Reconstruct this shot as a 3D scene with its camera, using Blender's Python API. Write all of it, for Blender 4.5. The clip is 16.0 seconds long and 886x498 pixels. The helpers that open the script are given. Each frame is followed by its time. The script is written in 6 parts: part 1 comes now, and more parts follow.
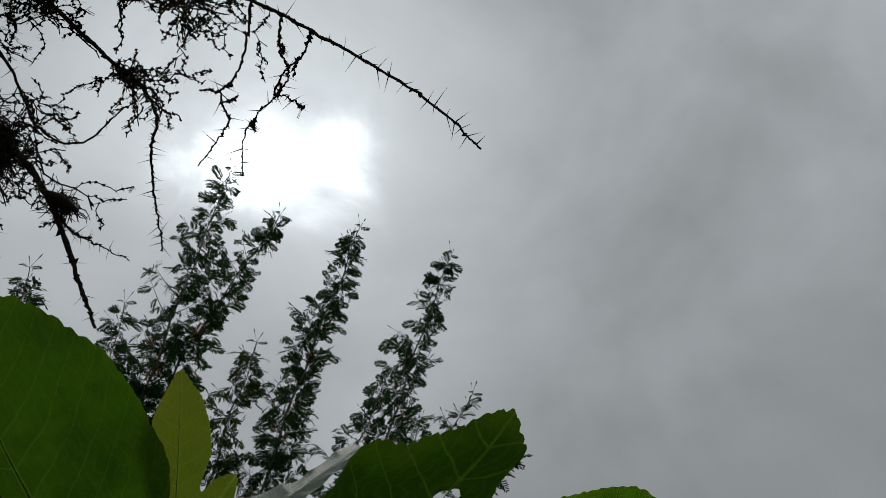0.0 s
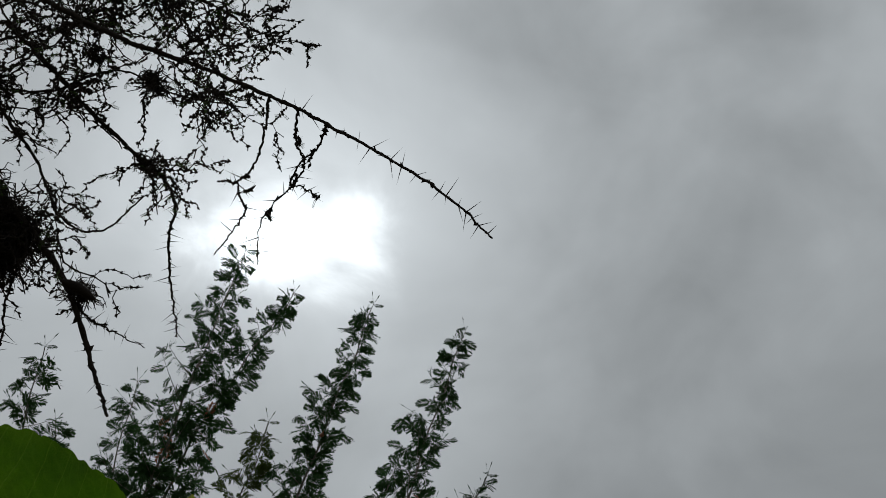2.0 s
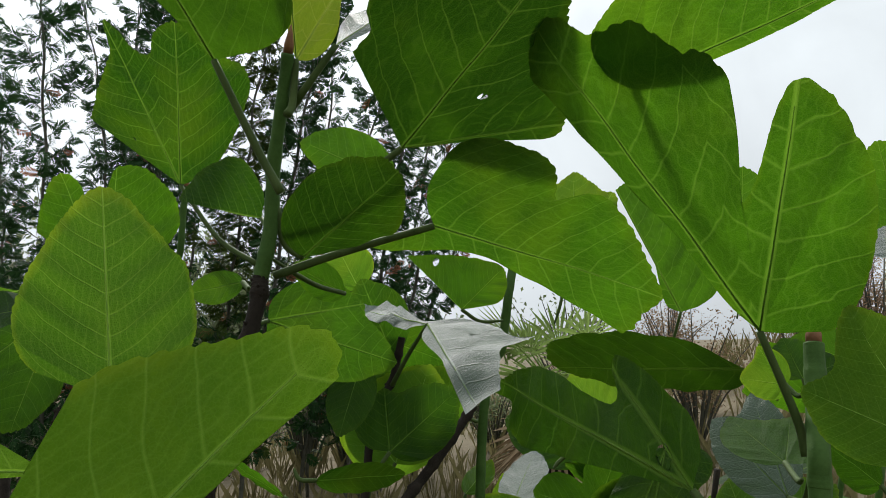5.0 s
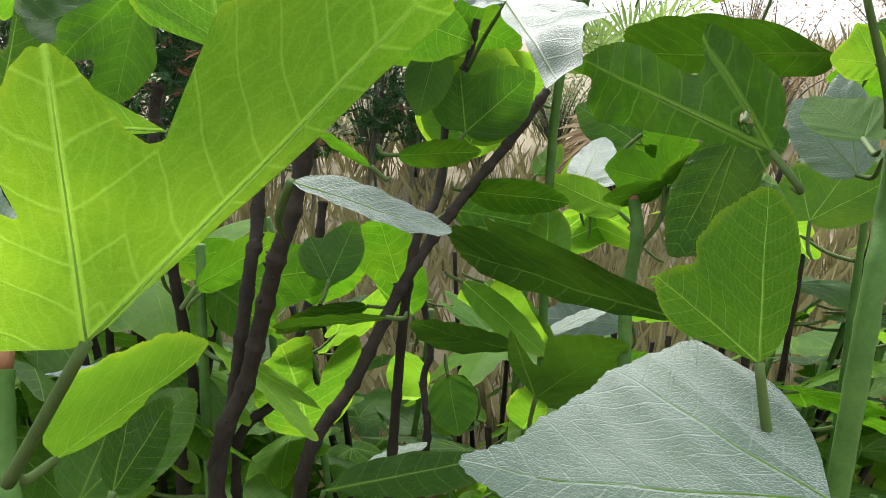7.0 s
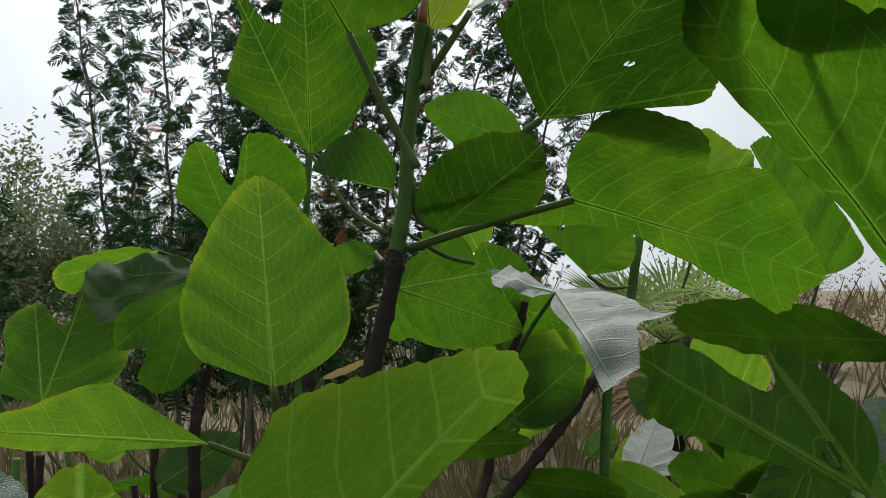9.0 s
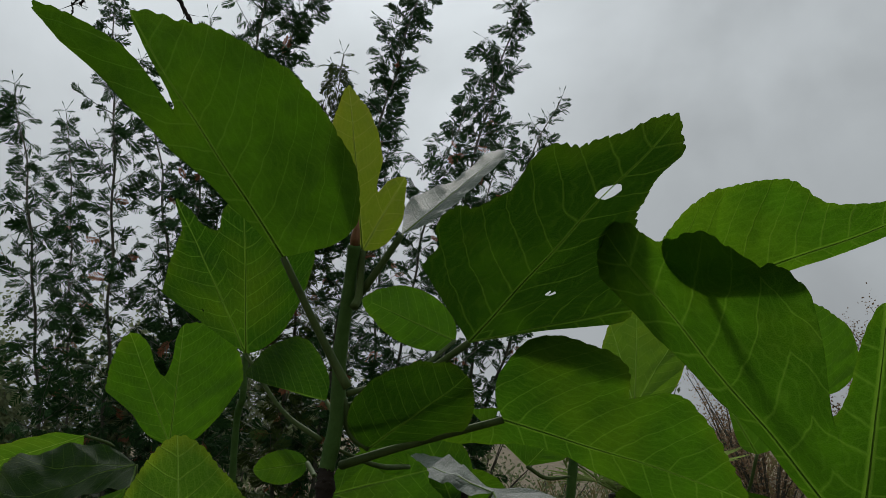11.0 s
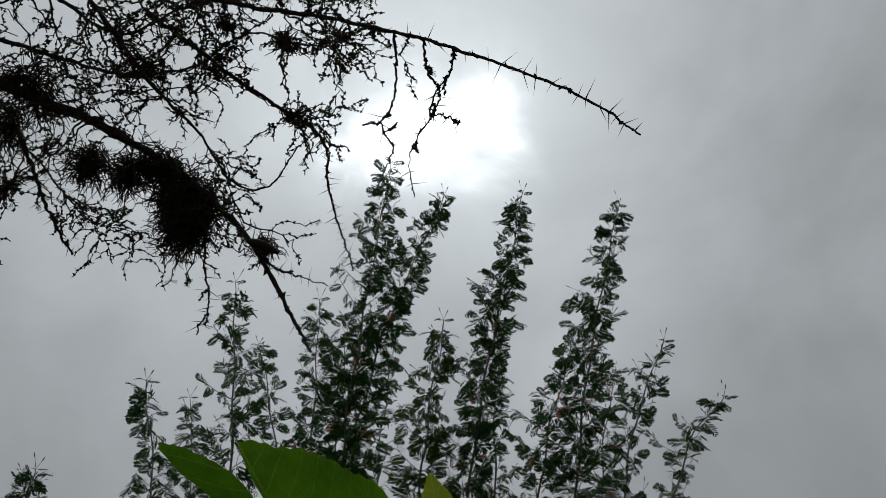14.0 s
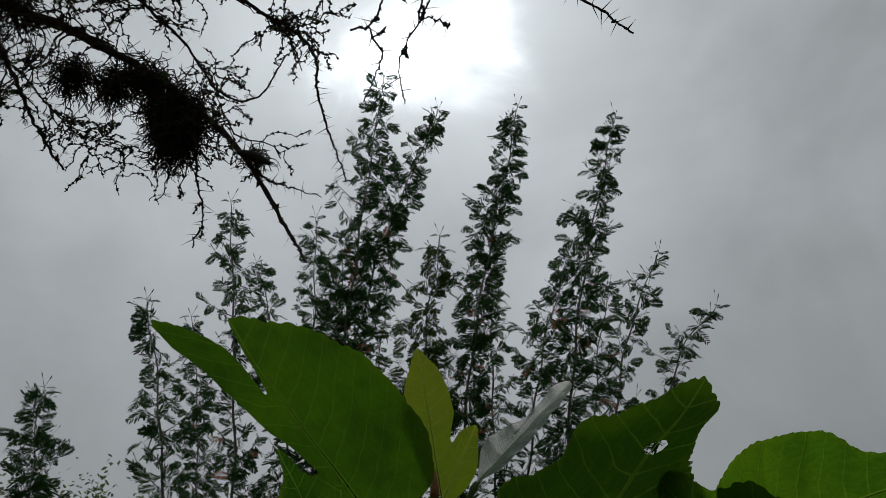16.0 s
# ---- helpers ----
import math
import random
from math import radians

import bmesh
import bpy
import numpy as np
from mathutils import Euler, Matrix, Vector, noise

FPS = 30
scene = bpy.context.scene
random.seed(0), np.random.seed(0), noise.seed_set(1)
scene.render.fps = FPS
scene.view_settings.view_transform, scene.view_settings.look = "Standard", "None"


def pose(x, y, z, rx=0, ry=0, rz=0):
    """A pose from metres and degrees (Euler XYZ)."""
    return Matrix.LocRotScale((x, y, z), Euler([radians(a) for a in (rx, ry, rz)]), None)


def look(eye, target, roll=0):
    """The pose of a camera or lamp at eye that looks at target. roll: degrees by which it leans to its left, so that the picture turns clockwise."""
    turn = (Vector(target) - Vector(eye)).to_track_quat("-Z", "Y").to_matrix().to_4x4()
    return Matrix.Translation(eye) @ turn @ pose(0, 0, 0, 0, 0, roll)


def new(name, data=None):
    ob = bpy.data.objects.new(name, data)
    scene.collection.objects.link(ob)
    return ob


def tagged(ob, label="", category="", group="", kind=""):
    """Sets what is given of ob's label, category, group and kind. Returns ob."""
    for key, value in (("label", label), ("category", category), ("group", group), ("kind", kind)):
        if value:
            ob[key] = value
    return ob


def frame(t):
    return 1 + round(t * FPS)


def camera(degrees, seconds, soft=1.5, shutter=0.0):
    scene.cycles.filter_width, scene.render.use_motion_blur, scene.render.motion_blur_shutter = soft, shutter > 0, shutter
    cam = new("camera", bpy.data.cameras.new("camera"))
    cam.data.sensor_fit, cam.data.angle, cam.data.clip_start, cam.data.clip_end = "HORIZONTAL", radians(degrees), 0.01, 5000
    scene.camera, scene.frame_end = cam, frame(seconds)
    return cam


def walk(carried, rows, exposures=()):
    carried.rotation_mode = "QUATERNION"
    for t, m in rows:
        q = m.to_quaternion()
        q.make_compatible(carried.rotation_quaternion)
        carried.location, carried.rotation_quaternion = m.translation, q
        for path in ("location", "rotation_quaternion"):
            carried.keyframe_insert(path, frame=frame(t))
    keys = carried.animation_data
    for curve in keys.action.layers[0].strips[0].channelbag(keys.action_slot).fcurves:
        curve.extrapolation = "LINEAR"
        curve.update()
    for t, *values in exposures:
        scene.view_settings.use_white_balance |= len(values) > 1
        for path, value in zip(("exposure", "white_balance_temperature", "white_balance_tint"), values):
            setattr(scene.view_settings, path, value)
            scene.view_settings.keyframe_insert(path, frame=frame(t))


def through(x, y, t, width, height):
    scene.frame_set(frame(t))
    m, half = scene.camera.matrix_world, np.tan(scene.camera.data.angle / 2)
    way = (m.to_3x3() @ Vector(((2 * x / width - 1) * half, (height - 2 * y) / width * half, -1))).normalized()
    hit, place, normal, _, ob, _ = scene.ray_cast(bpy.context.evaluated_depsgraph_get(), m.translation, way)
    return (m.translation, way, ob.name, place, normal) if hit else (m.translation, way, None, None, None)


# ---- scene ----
cam = camera(61.4, 16.0, soft=0.8)
PATH = [
    (0, (0.0279, 0.0235, 1.5261), (0.2217, 1.6316, 2.6993), -2.74),
    (0.5, (0.0286, 0.0248, 1.5320), (0.2135, 1.6006, 2.7497), -2.66),
    (1, (0.0287, 0.0210, 1.5285), (0.1995, 1.5724, 2.7790), -2.38),
    (1.5, (0.0268, 0.0155, 1.5348), (0.1869, 1.5388, 2.8208), -2.3),
    (2, (0.0294, -0.0042, 1.5448), (0.1818, 1.4837, 2.8725), -2.36),
    (2.5, (0.0287, -0.0038, 1.5521), (0.1776, 1.5038, 2.8578), -1.89),
    (3, (0.0202, 0.0104, 1.5270), (0.1665, 1.6357, 2.6834), -0.66),
    (3.5, (0.0153, 0.0218, 1.5102), (0.1501, 1.7780, 2.4577), 0.03),
    (4, (0.0112, 0.0123, 1.4988), (0.1290, 1.8740, 2.2200), 0.61),
    (4.5, (-0.0035, 0.0027, 1.4605), (0.1196, 1.9411, 1.9372), 0.61),
    (5, (-0.0095, -0.0029, 1.4442), (0.0964, 1.9787, 1.6932), -0.89),
    (5.2, (-0.0077, -0.0147, 1.4372), (0.0785, 1.9754, 1.6164), -1.19),
    (7.3, (-0.0338, -0.0165, 1.4220), (-0.1652, 1.8981, 0.8616), -0.86),
    (7.5, (-0.0425, -0.0038, 1.4175), (-0.2328, 1.9257, 0.9261), -1.05),
    (8, (-0.0473, 0.0068, 1.4332), (-0.3016, 1.9725, 1.1652), -0.46),
    (8.5, (-0.0440, 0.0054, 1.4614), (-0.2866, 1.9906, 1.4439), -0.32),
    (8.7, (-0.0388, 0.0067, 1.4621), (-0.2548, 1.9940, 1.5077), -0.31),
    (10.8, (-0.0175, -0.0034, 1.5063), (-0.0499, 1.9524, 1.9234), -0.89),
    (11, (-0.0183, -0.0091, 1.5125), (-0.0470, 1.9317, 1.9948), -1.12),
    (11.5, (-0.0114, -0.0178, 1.5146), (-0.0421, 1.8869, 2.1238), -2.12),
    (12, (-0.0053, -0.0201, 1.5202), (-0.0703, 1.8478, 2.2322), -3.25),
    (12.5, (0.0139, -0.0393, 1.5374), (-0.1357, 1.7880, 2.3363), -3.91),
    (13, (0.0172, -0.0638, 1.5546), (-0.2164, 1.7052, 2.4580), -3.61),
    (13.5, (0.0143, -0.0905, 1.5773), (-0.2511, 1.6135, 2.5903), -3.61),
    (14, (0.0157, -0.0856, 1.5819), (-0.2402, 1.5709, 2.6729), -3.37),
    (14.5, (0.0129, -0.0825, 1.5844), (-0.2323, 1.5757, 2.6754), -3.67),
    (15, (0.0110, -0.0775, 1.5772), (-0.2550, 1.6220, 2.5975), -3.63),
    (15.5, (0.0129, -0.0738, 1.5589), (-0.2748, 1.6642, 2.5058), -3.9),
    (16, (0.0221, -0.0748, 1.5534), (-0.2561, 1.6878, 2.4566), -4.23),
]
STOPS = [(0, 0.0), (2.5, 0.0), (3.5, 0.1), (4.0, 0.25), (4.5, 0.85), (5.0, 1.7), (5.2, 1.9), (7.3, 3.15), (7.5, 3.15), (8.0, 2.82), (8.5, 2.12), (8.7, 1.93),
         (10.8, 0.65), (11.5, 0.5), (12.0, 0.25), (12.5, 0.15), (13.5, 0.12), (16.0, 0.12)]
walk(cam, [(t, look(eye, target, roll)) for t, eye, target, roll in PATH], STOPS)

# ---- world and sun: overcast, the sun a bright patch behind thin cloud ----
SUN = Vector((-0.10, 0.733, 0.672)).normalized()
world = bpy.data.worlds.new("overcast_sky")
scene.world = world
world.use_nodes = True


def node(tree, kind, **values):
    n = tree.nodes.new(kind)
    for k, v in values.items():
        if k in n.inputs:
            n.inputs[k].default_value = v
    return n


def math_node(tree, op, a, b=None, clamp=False):
    n = tree.nodes.new("ShaderNodeMath")
    n.operation, n.use_clamp = op, clamp
    for i, v in enumerate((a, b)):
        if v is None:
            continue
        if isinstance(v, (int, float)):
            n.inputs[i].default_value = v
        else:
            tree.links.new(v, n.inputs[i])
    return n.outputs[0]


def ramp(tree, fac, stops, mode="EASE"):
    n = tree.nodes.new("ShaderNodeValToRGB")
    n.color_ramp.interpolation = mode
    while len(n.color_ramp.elements) < len(stops):
        n.color_ramp.elements.new(0.5)
    for e, (p, c) in zip(n.color_ramp.elements, stops):
        e.position, e.color = p, (*c, 1)
    tree.links.new(fac, n.inputs[0])
    return n.outputs[0]


def build_sky():
    t = world.node_tree
    t.nodes.clear()
    out = t.nodes.new("ShaderNodeOutputWorld")
    co = t.nodes.new("ShaderNodeTexCoord").outputs["Generated"]
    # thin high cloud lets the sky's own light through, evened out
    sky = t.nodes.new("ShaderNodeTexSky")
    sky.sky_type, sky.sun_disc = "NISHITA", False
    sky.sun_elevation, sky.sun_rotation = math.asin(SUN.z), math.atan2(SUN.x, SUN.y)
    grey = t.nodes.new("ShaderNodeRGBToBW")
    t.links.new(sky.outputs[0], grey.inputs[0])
    # cloud sheet: brighter overhead than at the horizon
    sep = t.nodes.new("ShaderNodeSeparateXYZ")
    t.links.new(co, sep.inputs[0])
    up = math_node(t, "MAXIMUM", sep.outputs[2], 0.0)
    sheet = math_node(t, "ADD", math_node(t, "MULTIPLY", up, 0.295), 0.11)
    big = node(t, "ShaderNodeTexNoise", Scale=2.3, Detail=4.0, Roughness=0.5, Distortion=0.5)
    small = node(t, "ShaderNodeTexNoise", Scale=6.0, Detail=6.0, Roughness=0.55, Distortion=0.4)
    shift = t.nodes.new("ShaderNodeMapping")
    shift.inputs["Location"].default_value = (3.1, 0.4, 1.7)
    t.links.new(co, shift.inputs[0])
    for n in (big, small):
        t.links.new(shift.outputs[0], n.inputs["Vector"])
    cloud = math_node(t, "ADD", math_node(t, "MULTIPLY", big.outputs[0], 0.75), math_node(t, "MULTIPLY", small.outputs[0], 0.25))
    cloud = math_node(t, "ADD", math_node(t, "MULTIPLY", math_node(t, "SUBTRACT", cloud, 0.5), 2.0), 1.0)
    sheet = math_node(t, "MULTIPLY", sheet, cloud)
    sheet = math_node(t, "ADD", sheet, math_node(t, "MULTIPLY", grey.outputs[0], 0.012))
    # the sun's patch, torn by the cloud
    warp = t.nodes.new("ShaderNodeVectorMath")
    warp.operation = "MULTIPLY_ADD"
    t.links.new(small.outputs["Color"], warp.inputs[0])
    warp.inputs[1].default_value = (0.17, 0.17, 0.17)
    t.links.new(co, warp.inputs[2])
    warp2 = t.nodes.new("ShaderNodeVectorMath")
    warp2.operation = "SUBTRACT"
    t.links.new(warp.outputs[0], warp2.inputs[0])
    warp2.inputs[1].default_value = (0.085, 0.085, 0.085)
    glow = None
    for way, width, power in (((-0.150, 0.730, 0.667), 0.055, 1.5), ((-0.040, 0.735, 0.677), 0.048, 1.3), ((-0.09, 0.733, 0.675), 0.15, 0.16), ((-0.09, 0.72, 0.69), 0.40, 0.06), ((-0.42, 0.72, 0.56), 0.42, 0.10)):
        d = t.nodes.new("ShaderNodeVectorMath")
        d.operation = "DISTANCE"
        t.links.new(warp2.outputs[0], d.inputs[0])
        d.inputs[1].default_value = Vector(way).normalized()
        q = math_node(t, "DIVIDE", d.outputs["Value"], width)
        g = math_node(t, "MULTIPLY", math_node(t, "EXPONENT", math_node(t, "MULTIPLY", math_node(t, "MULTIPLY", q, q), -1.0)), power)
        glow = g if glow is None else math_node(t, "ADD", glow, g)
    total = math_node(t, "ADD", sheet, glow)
    col = t.nodes.new("ShaderNodeVectorMath")
    col.operation = "SCALE"
    col.inputs[0].default_value = (0.93, 1.0, 1.045)
    t.links.new(total, col.inputs["Scale"])
    bg = t.nodes.new("ShaderNodeBackground")
    t.links.new(col.outputs[0], bg.inputs[0])
    bg.inputs[1].default_value = 1.0
    t.links.new(bg.outputs[0], out.inputs[0])


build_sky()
sun_data = bpy.data.lights.new("sun", "SUN")
sun_data.energy, sun_data.angle, sun_data.color = 1.15, radians(11), (1.0, 0.97, 0.92)
sun = new("sun", sun_data)
sun.matrix_world = look(SUN * 30, (0, 0, 0))


# ---- materials ----
def material(name):
    m = bpy.data.materials.new(name)
    m.use_nodes = True
    m.node_tree.nodes.clear()
    return m, m.node_tree


def mix_colour(t, fac, a, b, mode="MIX"):
    n = t.nodes.new("ShaderNodeMix")
    n.data_type, n.blend_type = "RGBA", mode
    for sock, v in ((n.inputs[0], fac), (n.inputs[6], a), (n.inputs[7], b)):
        if isinstance(v, (int, float)):
            sock.default_value = v
        elif isinstance(v, tuple):
            sock.default_value = (*v, 1)
        else:
            t.links.new(v, sock)
    return n.outputs[2]


def leaf_material(name, low, high, glow_low, glow_high, edge, edge_glow, thin=0.42, rough=0.36, blotch=0.5, gloss=0.6, relief=0.0006, fuzz=0.0, net_relief=-0.08, yellowing=0.35):
    """A leaf blade: grain, palmate and netted veins and blotches; light shines through it."""
    m, t = material(name)
    uv = t.nodes.new("ShaderNodeTexCoord").outputs["UV"]
    rnd = t.nodes.new("ShaderNodeObjectInfo").outputs["Random"]
    off = t.nodes.new("ShaderNodeVectorMath")
    off.operation = "ADD"
    t.links.new(uv, off.inputs[0])
    t.links.new(math_node(t, "MULTIPLY", rnd, 37.0), off.inputs[1])
    net = node(t, "ShaderNodeTexVoronoi", Scale=32.0, Randomness=0.9)
    net.feature = "DISTANCE_TO_EDGE"
    fine = node(t, "ShaderNodeTexVoronoi", Scale=75.0, Randomness=1.0)
    fine.feature = "DISTANCE_TO_EDGE"
    wide = node(t, "ShaderNodeTexNoise", Scale=1.8, Detail=3.0, Roughness=0.6)
    speck = node(t, "ShaderNodeTexNoise", Scale=45.0, Detail=3.0, Roughness=0.7)
    patch = node(t, "ShaderNodeTexNoise", Scale=1.15, Detail=2.0, Roughness=0.5)
    wob = node(t, "ShaderNodeTexNoise", Scale=3.5, Detail=2.0, Roughness=0.5)
    for n in (net, fine, wide, speck, patch, wob):
        t.links.new(off.outputs[0], n.inputs["Vector"])
    line = math_node(t, "SUBTRACT", 1.0, math_node(t, "MULTIPLY", net.outputs["Distance"], 10.0), True)
    thread = math_node(t, "SUBTRACT", 1.0, math_node(t, "MULTIPLY", fine.outputs["Distance"], 7.0), True)
    # palmate veins: along and across the nearest lobe's axis
    at = t.nodes.new("ShaderNodeUVMap")
    at.uv_map = "Lobe"
    sep = t.nodes.new("ShaderNodeSeparateXYZ")
    t.links.new(at.outputs[0], sep.inputs[0])
    along, across = sep.outputs[0], sep.outputs[1]
    prim = math_node(t, "SUBTRACT", 1.0, math_node(t, "DIVIDE", across, math_node(t, "SUBTRACT", 0.013, math_node(t, "MULTIPLY", along, 0.009))), True)
    bend = math_node(t, "SUBTRACT", along, math_node(t, "MULTIPLY", across, math_node(t, "ADD", 0.55, math_node(t, "MULTIPLY", across, 1.1))))
    bend = math_node(t, "ADD", bend, math_node(t, "MULTIPLY", math_node(t, "SUBTRACT", wob.outputs[0], 0.5), 0.07))
    saw = math_node(t, "ABSOLUTE", math_node(t, "SUBTRACT", math_node(t, "FRACT", math_node(t, "MULTIPLY", bend, 9.5)), 0.5))
    second = math_node(t, "SUBTRACT", 1.0, math_node(t, "MULTIPLY", saw, math_node(t, "ADD", 14.0, math_node(t, "MULTIPLY", across, 55.0))), True)
    vein = math_node(t, "MAXIMUM", math_node(t, "POWER", prim, 0.6), math_node(t, "MULTIPLY", second, 0.5), True)
    # fine ladder veins between the side veins
    rung = math_node(t, "ADD", math_node(t, "MULTIPLY", across, 30.0), math_node(t, "MULTIPLY", wob.outputs[0], 7.0))
    rung = math_node(t, "ABSOLUTE", math_node(t, "SUBTRACT", math_node(t, "FRACT", rung), 0.5))
    rung = math_node(t, "SUBTRACT", 1.0, math_node(t, "MULTIPLY", rung, 6.0), True)
    mottle = node(t, "ShaderNodeTexNoise", Scale=9.0, Detail=4.0, Roughness=0.65)
    t.links.new(off.outputs[0], mottle.inputs["Vector"])
    rim = t.nodes.new("ShaderNodeUVMap")
    rim.uv_map = "Rim"
    rim_sep = t.nodes.new("ShaderNodeSeparateXYZ")
    t.links.new(rim.outputs[0], rim_sep.inputs[0])
    border = math_node(t, "ADD", math_node(t, "MULTIPLY", math_node(t, "SUBTRACT", rim_sep.outputs[0], 0.93), 9.0), math_node(t, "MULTIPLY", math_node(t, "SUBTRACT", wide.outputs[0], 0.5), 2.2), True)
    tone = math_node(t, "ADD", math_node(t, "MULTIPLY", math_node(t, "SUBTRACT", wide.outputs[0], 0.5), blotch * 2.6), math_node(t, "MULTIPLY", rnd, 0.9), True)
    tone = math_node(t, "ADD", tone, math_node(t, "MULTIPLY", math_node(t, "SUBTRACT", speck.outputs[0], 0.5), 0.3), True)
    body = mix_colour(t, tone, low, high)
    body = mix_colour(t, math_node(t, "MULTIPLY", line, 0.06), body, edge)
    body = mix_colour(t, math_node(t, "MULTIPLY", rung, 0.10), body, edge)
    body = mix_colour(t, math_node(t, "MULTIPLY", border, 0.4 * yellowing), body, (edge[0] * 1.2, edge[1] * 0.9, edge[2] * 0.6))
    body = mix_colour(t, math_node(t, "MULTIPLY", thread, 0.12), body, edge)
    body = mix_colour(t, math_node(t, "MULTIPLY", vein, 0.85), body, edge)
    lit = mix_colour(t, tone, glow_low, glow_high)
    pale = math_node(t, "MULTIPLY", math_node(t, "SUBTRACT", patch.outputs[0], 0.56), 3.2, True)
    lit = mix_colour(t, math_node(t, "MULTIPLY", pale, 0.45), lit, (edge_glow[0] * 0.9, edge_glow[1] * 0.75, edge_glow[2] * 0.2))
    lit = mix_colour(t, math_node(t, "MULTIPLY", math_node(t, "SUBTRACT", 0.62, mottle.outputs[0]), 1.3, True), lit, glow_low)
    lit = mix_colour(t, math_node(t, "MULTIPLY", border, 0.55 * yellowing), lit, (edge_glow[0] * 0.9, edge_glow[1] * 0.72, edge_glow[2] * 0.15))
    lit = mix_colour(t, math_node(t, "MULTIPLY", line, 0.05), lit, edge_glow)
    lit = mix_colour(t, math_node(t, "MULTIPLY", rung, 0.09), lit, edge_glow)
    lit = mix_colour(t, math_node(t, "MULTIPLY", thread, 0.06), lit, edge_glow)
    lit = mix_colour(t, math_node(t, "MULTIPLY", vein, 0.52), lit, edge_glow)
    p = node(t, "ShaderNodeBsdfPrincipled", Roughness=rough)
    p.inputs["Specular IOR Level"].default_value = gloss
    p.inputs["Sheen Weight"].default_value = fuzz
    p.inputs["Sheen Roughness"].default_value = 0.4
    t.links.new(body, p.inputs["Base Color"])
    t.links.new(math_node(t, "ADD", rough - 0.1, math_node(t, "MULTIPLY", speck.outputs[0], 0.25)), p.inputs["Roughness"])
    bump = node(t, "ShaderNodeBump", Strength=0.7, Distance=relief)
    height = math_node(t, "ADD", math_node(t, "MULTIPLY", line, net_relief), math_node(t, "ADD", math_node(t, "MULTIPLY", thread, -0.22), math_node(t, "MULTIPLY", speck.outputs[0], 0.5)))
    height = math_node(t, "SUBTRACT", height, math_node(t, "MULTIPLY", vein, 1.2))
    t.links.new(height, bump.inputs["Height"])
    t.links.new(bump.outputs[0], p.inputs["Normal"])
    tr = t.nodes.new("ShaderNodeBsdfTranslucent")
    t.links.new(lit, tr.inputs["Color"])
    t.links.new(bump.outputs[0], tr.inputs["Normal"])
    mix = t.nodes.new("ShaderNodeMixShader")
    mix.inputs[0].default_value = thin
    t.links.new(p.outputs[0], mix.inputs[1])
    t.links.new(tr.outputs[0], mix.inputs[2])
    o = t.nodes.new("ShaderNodeOutputMaterial")
    t.links.new(mix.outputs[0], o.inputs[0])
    return m


def plain_material(name, low, high, scale=8.0, rough=0.7, detail=6.0, bump=0.4, dist=0.003, through=0.0, stretch=(1, 1, 1), island=False, metal=0.0):
    """Two-colour grain at two scales, with relief; through: the part of the light that shines through."""
    m, t = material(name)
    co = t.nodes.new("ShaderNodeTexCoord").outputs["Object"]
    mp = t.nodes.new("ShaderNodeMapping")
    mp.inputs["Scale"].default_value = stretch
    t.links.new(co, mp.inputs[0])
    a = node(t, "ShaderNodeTexNoise", Scale=scale, Detail=detail, Roughness=0.65)
    b = node(t, "ShaderNodeTexNoise", Scale=scale * 9.0, Detail=4.0, Roughness=0.7)
    for n in (a, b):
        t.links.new(mp.outputs[0], n.inputs["Vector"])
    k = math_node(t, "ADD", math_node(t, "MULTIPLY", math_node(t, "SUBTRACT", a.outputs[0], 0.5), 1.8), math_node(t, "MULTIPLY", b.outputs[0], 0.6))
    k = math_node(t, "ADD", k, 0.2, True)
    if island:
        g = t.nodes.new("ShaderNodeNewGeometry").outputs["Random Per Island"]
        k = math_node(t, "ADD", math_node(t, "MULTIPLY", k, 0.45), math_node(t, "MULTIPLY", g, 0.6), True)
    c = mix_colour(t, k, low, high)
    p = node(t, "ShaderNodeBsdfPrincipled", Roughness=rough, Metallic=metal)
    p.inputs["Specular IOR Level"].default_value = 0.06 if through else 0.15
    t.links.new(c, p.inputs["Base Color"])
    bm = node(t, "ShaderNodeBump", Strength=bump, Distance=dist)
    t.links.new(math_node(t, "ADD", a.outputs[0], b.outputs[0]), bm.inputs["Height"])
    t.links.new(bm.outputs[0], p.inputs["Normal"])
    o = t.nodes.new("ShaderNodeOutputMaterial")
    if through:
        tr = t.nodes.new("ShaderNodeBsdfTranslucent")
        t.links.new(c, tr.inputs["Color"])
        mx = t.nodes.new("ShaderNodeMixShader")
        mx.inputs[0].default_value = through
        t.links.new(p.outputs[0], mx.inputs[1])
        t.links.new(tr.outputs[0], mx.inputs[2])
        t.links.new(mx.outputs[0], o.inputs[0])
    else:
        t.links.new(p.outputs[0], o.inputs[0])
    return m


